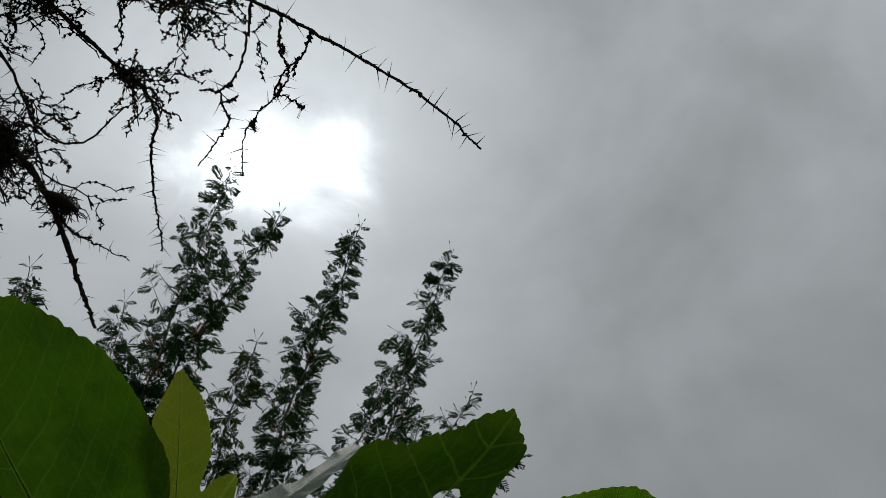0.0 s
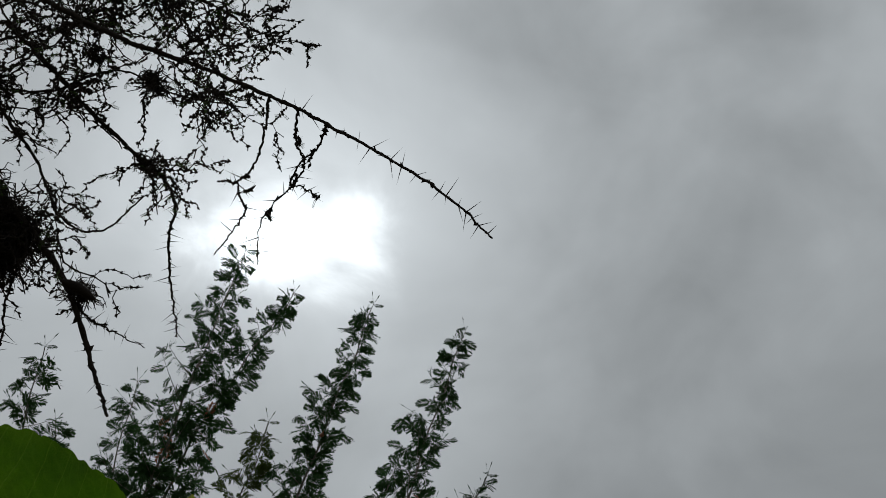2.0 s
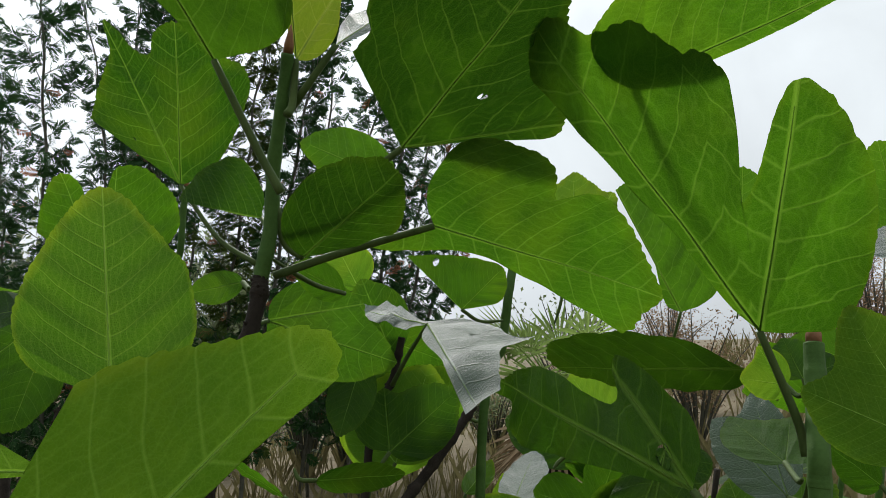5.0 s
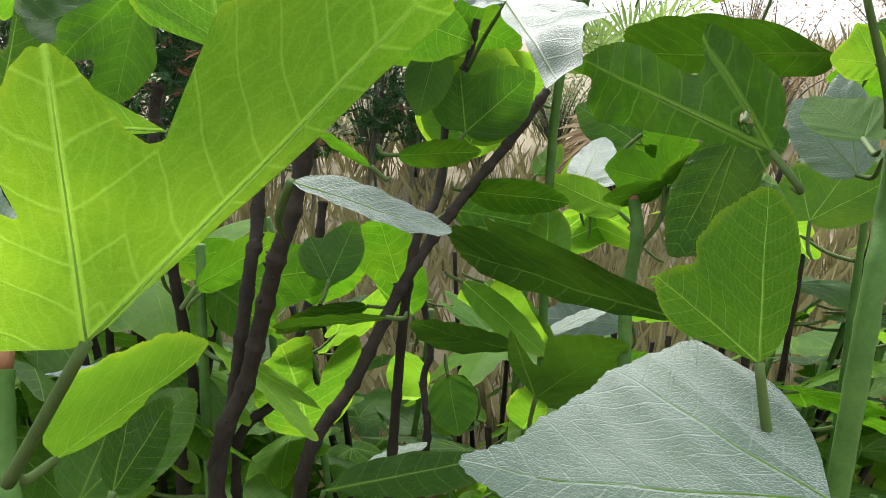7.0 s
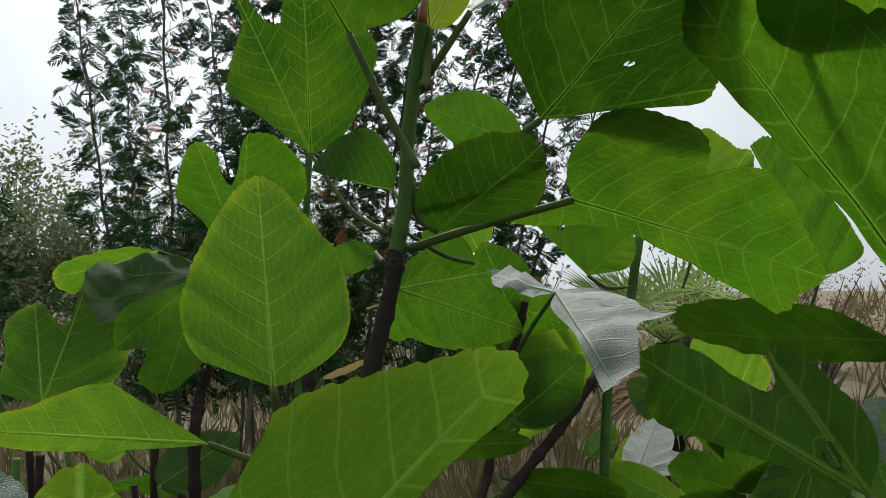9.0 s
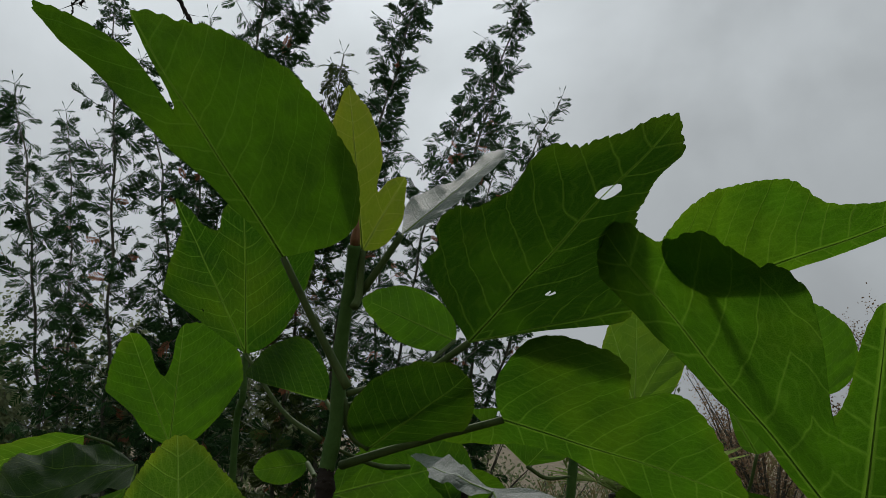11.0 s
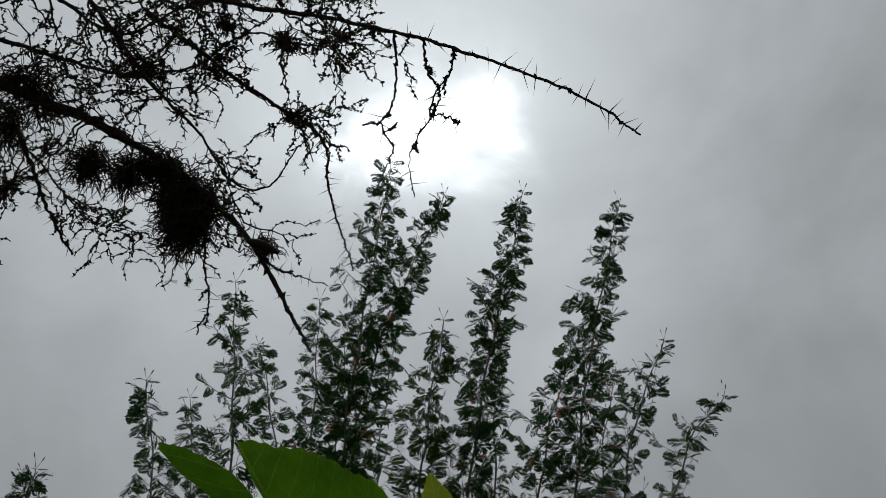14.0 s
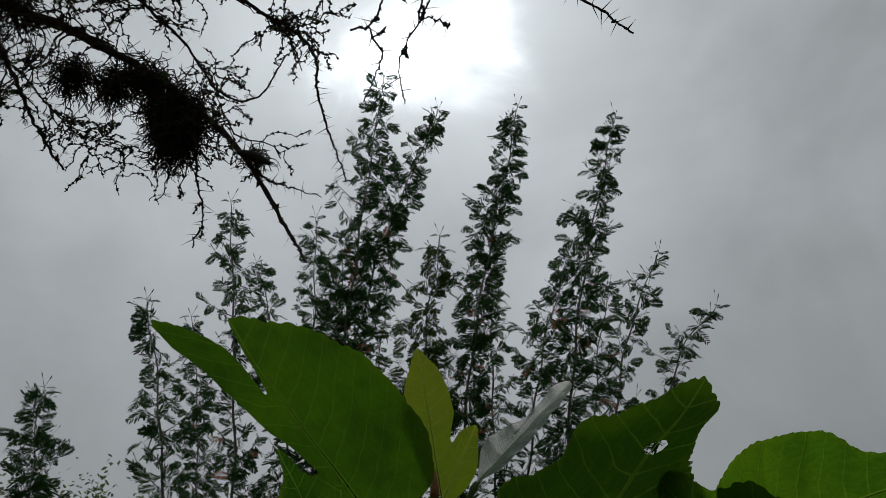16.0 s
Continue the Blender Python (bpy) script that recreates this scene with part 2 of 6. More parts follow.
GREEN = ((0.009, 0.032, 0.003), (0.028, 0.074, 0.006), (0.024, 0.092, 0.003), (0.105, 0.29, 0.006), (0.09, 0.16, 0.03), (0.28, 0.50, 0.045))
# greens brightened as on well-lit leaves: the light is in the colour
GREEN_LIT = ((0.036, 0.10, 0.006), (0.095, 0.21, 0.016), (0.074, 0.195, 0.006), (0.188, 0.352, 0.014), (0.13, 0.26, 0.035), (0.46, 0.68, 0.10))
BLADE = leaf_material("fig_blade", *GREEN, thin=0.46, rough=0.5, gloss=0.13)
# dimmed copy of the blade: dark-looking leaves get their darkness from the material
BLADE_DIM = leaf_material("dim_fig_blade", *GREEN, thin=0.22, rough=0.5, gloss=0.13, blotch=0.95)
# shaded copy of the blade: shade on some leaves is put into the material
BLADE_SHADED = leaf_material("shaded_fig_blade", *GREEN, thin=0.10, rough=0.5, gloss=0.16, blotch=0.7)
# lit copy of the blade; only the yellowing margin is the leaf's own
BLADE_LIT = leaf_material("lit_fig_blade", *GREEN_LIT, thin=0.57, rough=0.5, gloss=0.13, yellowing=1.0)
BLADE_GLOSSY = leaf_material("waxy_fig_blade", *GREEN, thin=0.36, rough=0.55, gloss=0.12, relief=0.0012, net_relief=-0.25)
# lightened grey-greens: the sky's sheen on hairy upper faces is in the colour
SKY_SHEEN = ((0.048, 0.082, 0.052), (0.10, 0.145, 0.10), (0.020, 0.07, 0.006), (0.06, 0.16, 0.012), (0.17, 0.23, 0.16), (0.22, 0.40, 0.05))
BLADE_SHEEN = leaf_material("hairy_sky_sheen_blade", *SKY_SHEEN, thin=0.24, rough=0.5, gloss=0.5, relief=0.0012, fuzz=0.6, net_relief=-0.35, yellowing=0.0)
YOUNG = leaf_material("young_fig_blade", (0.09, 0.12, 0.012), (0.15, 0.17, 0.018), (0.085, 0.17, 0.005), (0.16, 0.235, 0.008), (0.22, 0.23, 0.05), (0.36, 0.42, 0.07), thin=0.5, rough=0.5, gloss=0.25)
WITHERED = leaf_material("withering_fig_blade", (0.22, 0.13, 0.01), (0.30, 0.20, 0.02), (0.50, 0.28, 0.01), (0.60, 0.38, 0.02), (0.3, 0.2, 0.06), (0.6, 0.45, 0.08), thin=0.5, rough=0.55, gloss=0.2)
VEIN = plain_material("leaf_rib", (0.20, 0.34, 0.06), (0.30, 0.46, 0.10), 40, 0.5, through=0.8)
# brighter rib colour to go with the lit copy of the blade
VEIN_PALE = plain_material("pale_leaf_rib", (0.42, 0.60, 0.14), (0.55, 0.72, 0.22), 40, 0.5, through=0.8)
STALK = plain_material("green_stalk", (0.028, 0.05, 0.012), (0.07, 0.105, 0.028), 60, 0.7, dist=0.0006, stretch=(1, 1, 0.4))
SHOOT = plain_material("green_bark", (0.026, 0.066, 0.011), (0.066, 0.13, 0.028), 50, 0.7, dist=0.0008)
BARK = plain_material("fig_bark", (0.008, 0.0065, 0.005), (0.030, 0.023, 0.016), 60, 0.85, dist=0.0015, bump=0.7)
BUD = plain_material("reddish_bud", (0.16, 0.07, 0.04), (0.28, 0.14, 0.07), 60, 0.5, dist=0.0006)
THORN_BARK = plain_material("thorn_tree_bark", (0.014, 0.012, 0.010), (0.046, 0.038, 0.032), 40, 0.9, dist=0.002, bump=0.8)
THORN = plain_material("dark_thorn", (0.03, 0.026, 0.024), (0.07, 0.06, 0.055), 60, 0.5)
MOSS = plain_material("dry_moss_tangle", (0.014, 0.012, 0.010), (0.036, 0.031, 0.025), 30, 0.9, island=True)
POD = plain_material("black_pod", (0.010, 0.008, 0.007), (0.024, 0.019, 0.016), 60, 0.75)
LEAFLET = plain_material("thorn_tree_leaflet", (0.03, 0.055, 0.018), (0.06, 0.1, 0.03), 30, 0.6, through=0.35, island=True)
FROND = plain_material("feathery_frond", (0.008, 0.028, 0.009), (0.034, 0.085, 0.024), 3, 0.6, through=0.2, island=True)
FROND_Y = plain_material("yellowish_frond", (0.02, 0.042, 0.008), (0.06, 0.09, 0.018), 3, 0.6, through=0.18, island=True)
FROND_DRY = plain_material("dry_frond", (0.14, 0.055, 0.03), (0.26, 0.12, 0.06), 3, 0.8, through=0.3, island=True)
TRUNK = plain_material("sapling_bark", (0.05, 0.055, 0.04), (0.11, 0.105, 0.08), 20, 0.85, dist=0.004)
SOIL = plain_material("dry_soil", (0.085, 0.070, 0.044), (0.18, 0.148, 0.095), 1.6, 0.95, detail=9, dist=0.03, bump=0.8)
STRAW = plain_material("dry_grass", (0.09, 0.085, 0.035), (0.22, 0.19, 0.09), 4, 0.85, through=0.25, island=True)
SHRUB = plain_material("grey_green_shrub", (0.075, 0.105, 0.048), (0.18, 0.21, 0.105), 4, 0.7, through=0.4, island=True)
SHRUB_DRY = plain_material("dry_brown_shrub", (0.13, 0.085, 0.05), (0.30, 0.21, 0.13), 4, 0.85, through=0.2, island=True)
PALM = plain_material("palm_blade", (0.13, 0.20, 0.05), (0.26, 0.36, 0.10), 10, 0.5, through=0.5, island=True)
PALM_DRY = plain_material("dead_palm_blade", (0.16, 0.11, 0.06), (0.32, 0.24, 0.15), 10, 0.85, through=0.1, island=True)


# ---- mesh tools ----
def mesh_object(name, verts, faces, mat, parent=None, smooth=True, uvs=None):
    me = bpy.data.meshes.new(name)
    me.from_pydata(verts.tolist() if isinstance(verts, np.ndarray) else verts, [], faces)
    if isinstance(mat, (list, tuple)):
        for m in mat:
            me.materials.append(m)
    else:
        me.materials.append(mat)
    if smooth:
        me.polygons.foreach_set("use_smooth", [True] * len(me.polygons))
    if uvs is not None:
        layer = me.uv_layers.new(name="UVMap")
        idx = np.empty(len(me.loops), dtype=np.int32)
        me.loops.foreach_get("vertex_index", idx)
        uvs = np.asarray(uvs, dtype=np.float32)
        layer.data.foreach_set("uv", uvs[idx, :2].ravel())
        if uvs.shape[1] == 6:
            me.uv_layers.new(name="Lobe").data.foreach_set("uv", uvs[idx, 2:4].ravel())
            me.uv_layers.new(name="Rim").data.foreach_set("uv", uvs[idx, 4:].ravel())
    me.update()
    ob = new(name, me)
    if parent is not None:
        ob.parent = parent
    return ob


def spline(pts, n):
    """n + 1 points on a smooth curve through pts."""
    p = np.array(pts, dtype=float)
    if len(p) == 2:
        k = np.linspace(0, 1, n + 1)[:, None]
        return p[0] * (1 - k) + p[1] * k
    q = np.vstack([2 * p[0] - p[1], p, 2 * p[-1] - p[-2]])
    out = []
    for s in np.linspace(0, len(p) - 1 - 1e-9, n + 1):
        i, u = int(s), s - int(s)
        a, b, c, d = q[i:i + 4]
        out.append(0.5 * (2 * b + (c - a) * u + (2 * a - 5 * b + 4 * c - d) * u * u + (3 * b - a - 3 * c + d) * u ** 3))
    return np.array(out)


def tube(pts, radii, sides=7, verts=None, faces=None):
    """A tube round the points, closed at its ends; adds to verts and faces."""
    verts = [] if verts is None else verts
    faces = [] if faces is None else faces
    pts = np.asarray(pts, dtype=float)
    n, first = len(pts), len(verts)
    tang = np.empty_like(pts)
    tang[1:-1], tang[0], tang[-1] = pts[2:] - pts[:-2], pts[1] - pts[0], pts[-1] - pts[-2]
    tang /= np.sqrt((tang * tang).sum(1))[:, None] + 1e-12
    ref = (1.0, 0.0, 0.0) if abs(tang[0][0]) < 0.8 else (0.0, 1.0, 0.0)
    refs = []
    for tx, ty, tz in tang.tolist():
        k = ref[0] * tx + ref[1] * ty + ref[2] * tz
        rx, ry, rz = ref[0] - k * tx, ref[1] - k * ty, ref[2] - k * tz
        m = math.sqrt(rx * rx + ry * ry + rz * rz) + 1e-12
        ref = (rx / m, ry / m, rz / m)
        refs.append(ref)
    ref = np.array(refs)
    side = np.stack([tang[:, 1] * ref[:, 2] - tang[:, 2] * ref[:, 1], tang[:, 2] * ref[:, 0] - tang[:, 0] * ref[:, 2], tang[:, 0] * ref[:, 1] - tang[:, 1] * ref[:, 0]], 1)
    a = np.arange(sides) * (2 * math.pi / sides)
    ring = ref[:, None, :] * np.cos(a)[None, :, None] + side[:, None, :] * np.sin(a)[None, :, None]
    ring = pts[:, None, :] + ring * np.asarray(radii, dtype=float)[:, None, None]
    verts.extend(ring.reshape(-1, 3).tolist())
    for i in range(n - 1):
        for k in range(sides):
            p, q = first + i * sides + k, first + i * sides + (k + 1) % sides
            faces.append((p, q, q + sides, p + sides))
    faces.append(tuple(first + k for k in reversed(range(sides))))
    faces.append(tuple(first + (n - 1) * sides + k for k in range(sides)))
    return verts, faces


def unit(v):
    x, y, z = float(v[0]), float(v[1]), float(v[2])
    m = math.sqrt(x * x + y * y + z * z) + 1e-12
    return np.array((x / m, y / m, z / m))


def cross(a, b):
    return np.array((a[1] * b[2] - a[2] * b[1], a[2] * b[0] - a[0] * b[2], a[0] * b[1] - a[1] * b[0]))


class Scatter:
    """Many small copies of a few shapes, joined into one mesh."""

    def __init__(self, shapes):
        self.shapes, self.put = shapes, [[] for _ in shapes]

    def add(self, kind, at, x, z_hint, sx, sy=None, sz=None):
        """A copy at a place, its x axis along x, its z axis near z_hint."""
        x = unit(x)
        y = unit(cross(z_hint, x))
        z = cross(x, y)
        sy, sz = sx if sy is None else sy, sx if sz is None else sz
        self.put[kind].append((x[0] * sx, x[1] * sx, x[2] * sx, y[0] * sy, y[1] * sy, y[2] * sy, z[0] * sz, z[1] * sz, z[2] * sz, at[0], at[1], at[2]))

    def mesh(self, name, mat, parent=None, smooth=False):
        vs, fs, n = [], [], 0
        for (tv, tf), rows in zip(self.shapes, self.put):
            if not rows:
                continue
            m = np.array(rows)
            tv = np.asarray(tv, dtype=float)
            p = tv[None, :, 0, None] * m[:, None, 0:3] + tv[None, :, 1, None] * m[:, None, 3:6] + tv[None, :, 2, None] * m[:, None, 6:9] + m[:, None, 9:12]
            vs.append(p.reshape(-1, 3))
            for i in range(len(rows)):
                k = n + i * len(tv)
                fs.extend([tuple(k + j for j in face) for face in tf])
            n += len(rows) * len(tv)
        if not n:
            return None
        return tagged(mesh_object(name, np.vstack(vs).tolist(), fs, mat, parent, smooth=smooth), kind="stuff")


def thing(name, label, category, group="", at=(0, 0, 0)):
    ob = new(name)
    ob.empty_display_size = 0.1
    ob.location = at
    return tagged(ob, label, category, group)


SPIKE = ([(0, 0.036, 0), (0, -0.018, 0.031), (0, -0.018, -0.031), (1, 0, 0)], [(0, 1, 3), (1, 2, 3), (2, 0, 3)])
KNOB = ([(-0.6, 0, 0), (0.2, 1, 0), (0.2, 0, 1), (0.2, -1, 0), (0.2, 0, -1), (1.6, 0.1, 0)],
        [(0, 2, 1), (0, 3, 2), (0, 4, 3), (0, 1, 4), (5, 1, 2), (5, 2, 3), (5, 3, 4), (5, 4, 1)])


# ---- fig leaves ----
def lobe_reach(th, ang, length, left, right):
    """How far a lobe reaches from the leaf's base in a direction; its two sides may differ in width."""
    phi = th - ang
    if abs(phi) > math.pi / 2 - 0.02:
        return 0.0
    half, a = left if phi < 0 else right, length / 2
    c, s = math.cos(phi), math.sin(phi)
    r = 2 * a * c * half ** 2 / (half ** 2 * c ** 2 + a ** 2 * s ** 2)
    k = abs(phi) / 0.16
    return r * (1 - 0.06 * min(1.0, k) + 0.02 * math.exp(-k * k))


def margin_curve(margin, n):
    """n + 1 points of a leaf's margin, drawn smoothly through its knots: degrees from the midrib and reach from the base."""
    k = np.array([(r * math.sin(radians(a)), r * math.cos(radians(a))) for a, r in margin])
    k = np.vstack([(0.0, 0.0), k, (0.0, 0.0)])
    q = np.vstack([2 * k[0] - k[1], k, 2 * k[-1] - k[-2]])
    pts = []
    for i in range(len(k) - 1):
        p0, p1, p2, p3 = q[i:i + 4]
        t1 = math.sqrt(np.linalg.norm(p1 - p0)) + 1e-6
        t2 = t1 + math.sqrt(np.linalg.norm(p2 - p1)) + 1e-6
        t3 = t2 + math.sqrt(np.linalg.norm(p3 - p2)) + 1e-6
        for t in np.linspace(t1, t2, 24, endpoint=False):
            a1, a2, a3 = p0 * (t1 - t) / t1 + p1 * t / t1, p1 * (t2 - t) / (t2 - t1) + p2 * (t - t1) / (t2 - t1), p2 * (t3 - t) / (t3 - t2) + p3 * (t - t2) / (t3 - t2)
            b1, b2 = a1 * (t2 - t) / t2 + a2 * t / t2, a2 * (t3 - t) / (t3 - t1) + a3 * (t - t1) / (t3 - t1)
            pts.append(b1 * (t2 - t) / (t2 - t1) + b2 * (t - t1) / (t2 - t1))
    pts = np.array(pts)
    run = np.r_[0, np.cumsum(np.linalg.norm(np.diff(pts, axis=0), axis=1))]
    u = np.linspace(0.004, 0.996, n + 1) * run[-1]
    x, y = np.interp(u, run, pts[:, 0]), np.interp(u, run, pts[:, 1])
    # the angle may only grow along the margin, so that the blade does not lie over itself
    th, r = np.unwrap(np.arctan2(x, y)), np.hypot(x, y)
    th -= 2 * math.pi * round(float(th[np.argmax(r)]) / (2 * math.pi))
    pools = []
    for a in th:
        pools.append([a, 1])
        while len(pools) > 1 and pools[-2][0] > pools[-1][0]:
            (a1, n1), (a2, n2) = pools[-2:]
            pools[-2:] = [[(a1 * n1 + a2 * n2) / (n1 + n2), n1 + n2]]
    th = np.concatenate([np.full(m, a) for a, m in pools]) + np.linspace(-0.01, 0.01, n + 1)
    return np.stack([r * np.sin(th), r * np.cos(th)], 1), th


def lobe_margin(lobes, ovate):
    """The margin of a leaf that is drawn as a fan of lobes."""
    span = min(max(radians(100), max(abs(l[0]) for l in lobes) + radians(75)), radians(172))
    fan = np.linspace(-span, span, 900)
    p = 4.0 if ovate else 10.0
    pts = []
    for th in fan:
        r = max(sum(lobe_reach(th, *l) ** p for l in lobes) ** (1 / p), 0.012)
        if ovate:
            r *= 0.9 + 0.1 * math.exp(-(th / 0.12) ** 2)
        pts.append((r * math.sin(th), r * math.cos(th)))
    pts = np.array(pts)
    # round off the points and the notches between the lobes
    for _ in range(40):
        pts[1:-1] = (pts[:-2] + 2 * pts[1:-1] + pts[2:]) / 4
    return pts


def leaf_blade(length, hw, lobes, seed, wave, droop, fold, holes, fine, margin=(), ovate=0):
    """Mesh of one blade: base at 0, tip along +y, x to its side; and the ribs under it."""
    rng = random.Random(seed * 7 + 3)
    nt, nr = (420, 44) if fine and holes else (300, 14) if fine and margin else (240, 9) if fine else (110, 5)
    ph = [rng.uniform(0, 6.28) for _ in range(8)]
    if margin:
        rim, turn = margin_curve(margin, nt)
        reach_at = np.hypot(rim[:, 0], rim[:, 1])
        ribbed = [(0.0, float(reach_at.max()) * 0.95)]
        wide = np.array([reach_at[max(0, i - 26):i + 27].max() for i in range(nt + 1)])
        for i in np.nonzero((reach_at >= wide) & (reach_at > 0.28))[0]:
            a = float(turn[i])
            if all(abs(a - o[0]) > 0.3 for o in ribbed):
                ribbed.append((a, float(reach_at[i])))
        ribbed[0] = (0.0, float(reach_at[np.argmin(np.abs(turn))]))
    else:
        all_lobes = [(0.0, 1.0, *hw)] + [(radians(l[0]), l[1], l[2], l[min(3, len(l) - 1)]) for l in lobes]
        ribbed = [(0.0, 1.0)] + [(a[0], a[1]) for a, l in zip(all_lobes[1:], lobes) if len(l) < 5 and l[1] > 0.3]
        drawn = lobe_margin(all_lobes, ovate)
        run = np.r_[0, np.cumsum(np.linalg.norm(np.diff(drawn, axis=0), axis=1) + 0.0012)]
        u = np.linspace(0, run[-1], nt + 1)
        rim = np.stack([np.interp(u, run, drawn[:, 0]), np.interp(u, run, drawn[:, 1])], 1)
        turn = np.arctan2(rim[:, 0], rim[:, 1])

    def height(x, y):
        rr = math.hypot(x, y)
        z = fold * abs(x) * (0.6 + 0.4 * rr) + droop * rr * rr
        z += wave * 4.0 * min(rr, 1.1) ** 2 * (math.sin(x * 4.1 + y * 1.3 + ph[3]) * 0.55 + math.sin(x * 2.3 - y * 6.7 + ph[4]) * 0.35)
        z += wave * 0.5 * math.sin(y * 15 + ph[5]) * math.sin(x * 14 + ph[6]) * min(1.0, rr * 2)
        return z - 0.016 * abs(math.sin((y - abs(x) * 0.75) * 15.0)) * min(1.0, abs(x) * 7)

    verts, uvs, faces = [(0.0, 0.0, 0.0)], [(0.0,) * 6], []
    for i in range(nt + 1):
        # blunt teeth of uneven size along a gently scalloped margin
        k = 1 + 0.013 * (abs(math.sin(i * 0.66 + 1.5 * math.sin(i * 0.093 + ph[2]) + ph[7])) - 0.55) * (0.6 + 0.6 * math.sin(i * 0.41 + ph[5]) ** 2)
        k += rng.uniform(-0.003, 0.003) + 0.007 * math.sin(i * 0.21 + 2 * math.sin(i * 0.05 + ph[1]) + ph[0])
        ex, ey = rim[i] * k
        th = float(turn[i])
        near = min((l[0] for l in ribbed), key=lambda a: abs(th - a))
        for j in range(1, nr + 1):
            e = (j / nr) ** 0.8
            x, y = ex * e, ey * e
            q = math.hypot(x, y)
            verts.append((x, y, height(x, y)))
            uvs.append((x * length * 10, y * length * 10, q * math.cos(th - near), abs(q * math.sin(th - near)), e, i / nt))
    # eaten holes, with an uneven rounded edge
    eaten = {}
    for n, (hx, hy, hr) in enumerate(holes):
        for i, (x, y, _) in enumerate(verts):
            a = math.atan2(y - hy, x - hx)
            reach = hr * 0.8 * (1 + 0.16 * math.sin(2 * a + ph[0] + n) + 0.08 * math.sin(5 * a + ph[1]))
            d = math.hypot(x - hx, y - hy)
            if d < reach:
                eaten[i] = (hx, hy, reach / max(d, 1e-6))
    worn = set()
    for i in range(nt):
        a, b = 1 + i * nr, 1 + (i + 1) * nr
        faces.append((0, b, a))
        for j in range(nr - 1):
            ids = (a + j, b + j, b + j + 1, a + j + 1)
            if not all(q in eaten for q in ids):
                faces.append(ids)
                worn.update(q for q in ids if q in eaten)
    for q in worn:
        hx, hy, out = eaten[q]
        x, y = hx + (verts[q][0] - hx) * out, hy + (verts[q][1] - hy) * out
        verts[q] = (x, y, height(x, y))
    vv, vf = [], []
    k = 0.0038 / max(length / 0.17, 0.6) ** 0.3
    for n, (a, l) in enumerate(ribbed):
        d = (math.sin(a), math.cos(a))
        pts = []
        for s in np.linspace(0, 0.9, 9 if fine else 5):
            x, y = d[0] * l * s, d[1] * l * s
            pts.append((x, y, height(x, y) - k * 0.2))
        tube(pts, np.linspace(k * (1.0 if n == 0 else 0.8), k * 0.2, 9 if fine else 5), 5 if fine else 3, vv, vf)
    return np.array(verts) * length, np.array(uvs), faces, np.array(vv) * length, vf


fig_tree = thing("fig_tree", "young fig tree with broad lobed green leaves growing from the soil", "fig tree")


def turn_of(y_axis, x_hint):
    y = unit(y_axis)
    x = np.asarray(x_hint, dtype=float)
    x = unit(x - y * (x @ y))
    z = np.cross(x, y)
    return np.stack([x, y, z], 1)


def fig_leaf(base, tip, side, hw=(0.3, 0.3), lobes=(), stalk=None, seed=0, wave=0.008, droop=0.0, fold=0.0, tone=0, holes=(), gloss=0, lit_copy=0, margin=()):
    base, tip = np.array(base), np.array(tip)
    length = float(np.linalg.norm(tip - base))
    v, uv, f, vv, vf = leaf_blade(length, hw, lobes, seed, wave * 1.5, droop, fold, holes, True, margin)
    r = turn_of(tip - base, side)
    # gloss 2 to 4 pick the copies with sheen or shade built in
    leaf = mesh_object("leaf", v @ r.T + base, f, WITHERED if tone == 2 else YOUNG if tone else BLADE_SHADED if gloss == 4 else BLADE_DIM if gloss == 3 else BLADE_SHEEN if gloss == 2 else BLADE_GLOSSY if gloss else BLADE_LIT if lit_copy else BLADE, fig_tree, uvs=uv)
    mesh_object("rib", vv @ r.T + base, vf, VEIN_PALE if lit_copy else VEIN, leaf)
    if stalk is not None:
        s = np.array(stalk)
        mid = (s + base) / 2 - (tip - base) * 0.06 - np.array([0, 0, 0.004])
        p = spline([s, mid, base], 12)
        tv, tf = tube(p, np.linspace(0.0032, 0.0023, 13) if seed < 9 else np.linspace(0.0025, 0.0018, 13) if seed < 16 or seed in (21, 25, 28) else np.interp(np.arange(13), [0, 4, 12], [0.0010, 0.0020, 0.0021]), 8)
        mesh_object("petiole", tv, tf, STALK, leaf)
    return leaf


ROOT = np.array([-0.30, 0.95, 0.0])


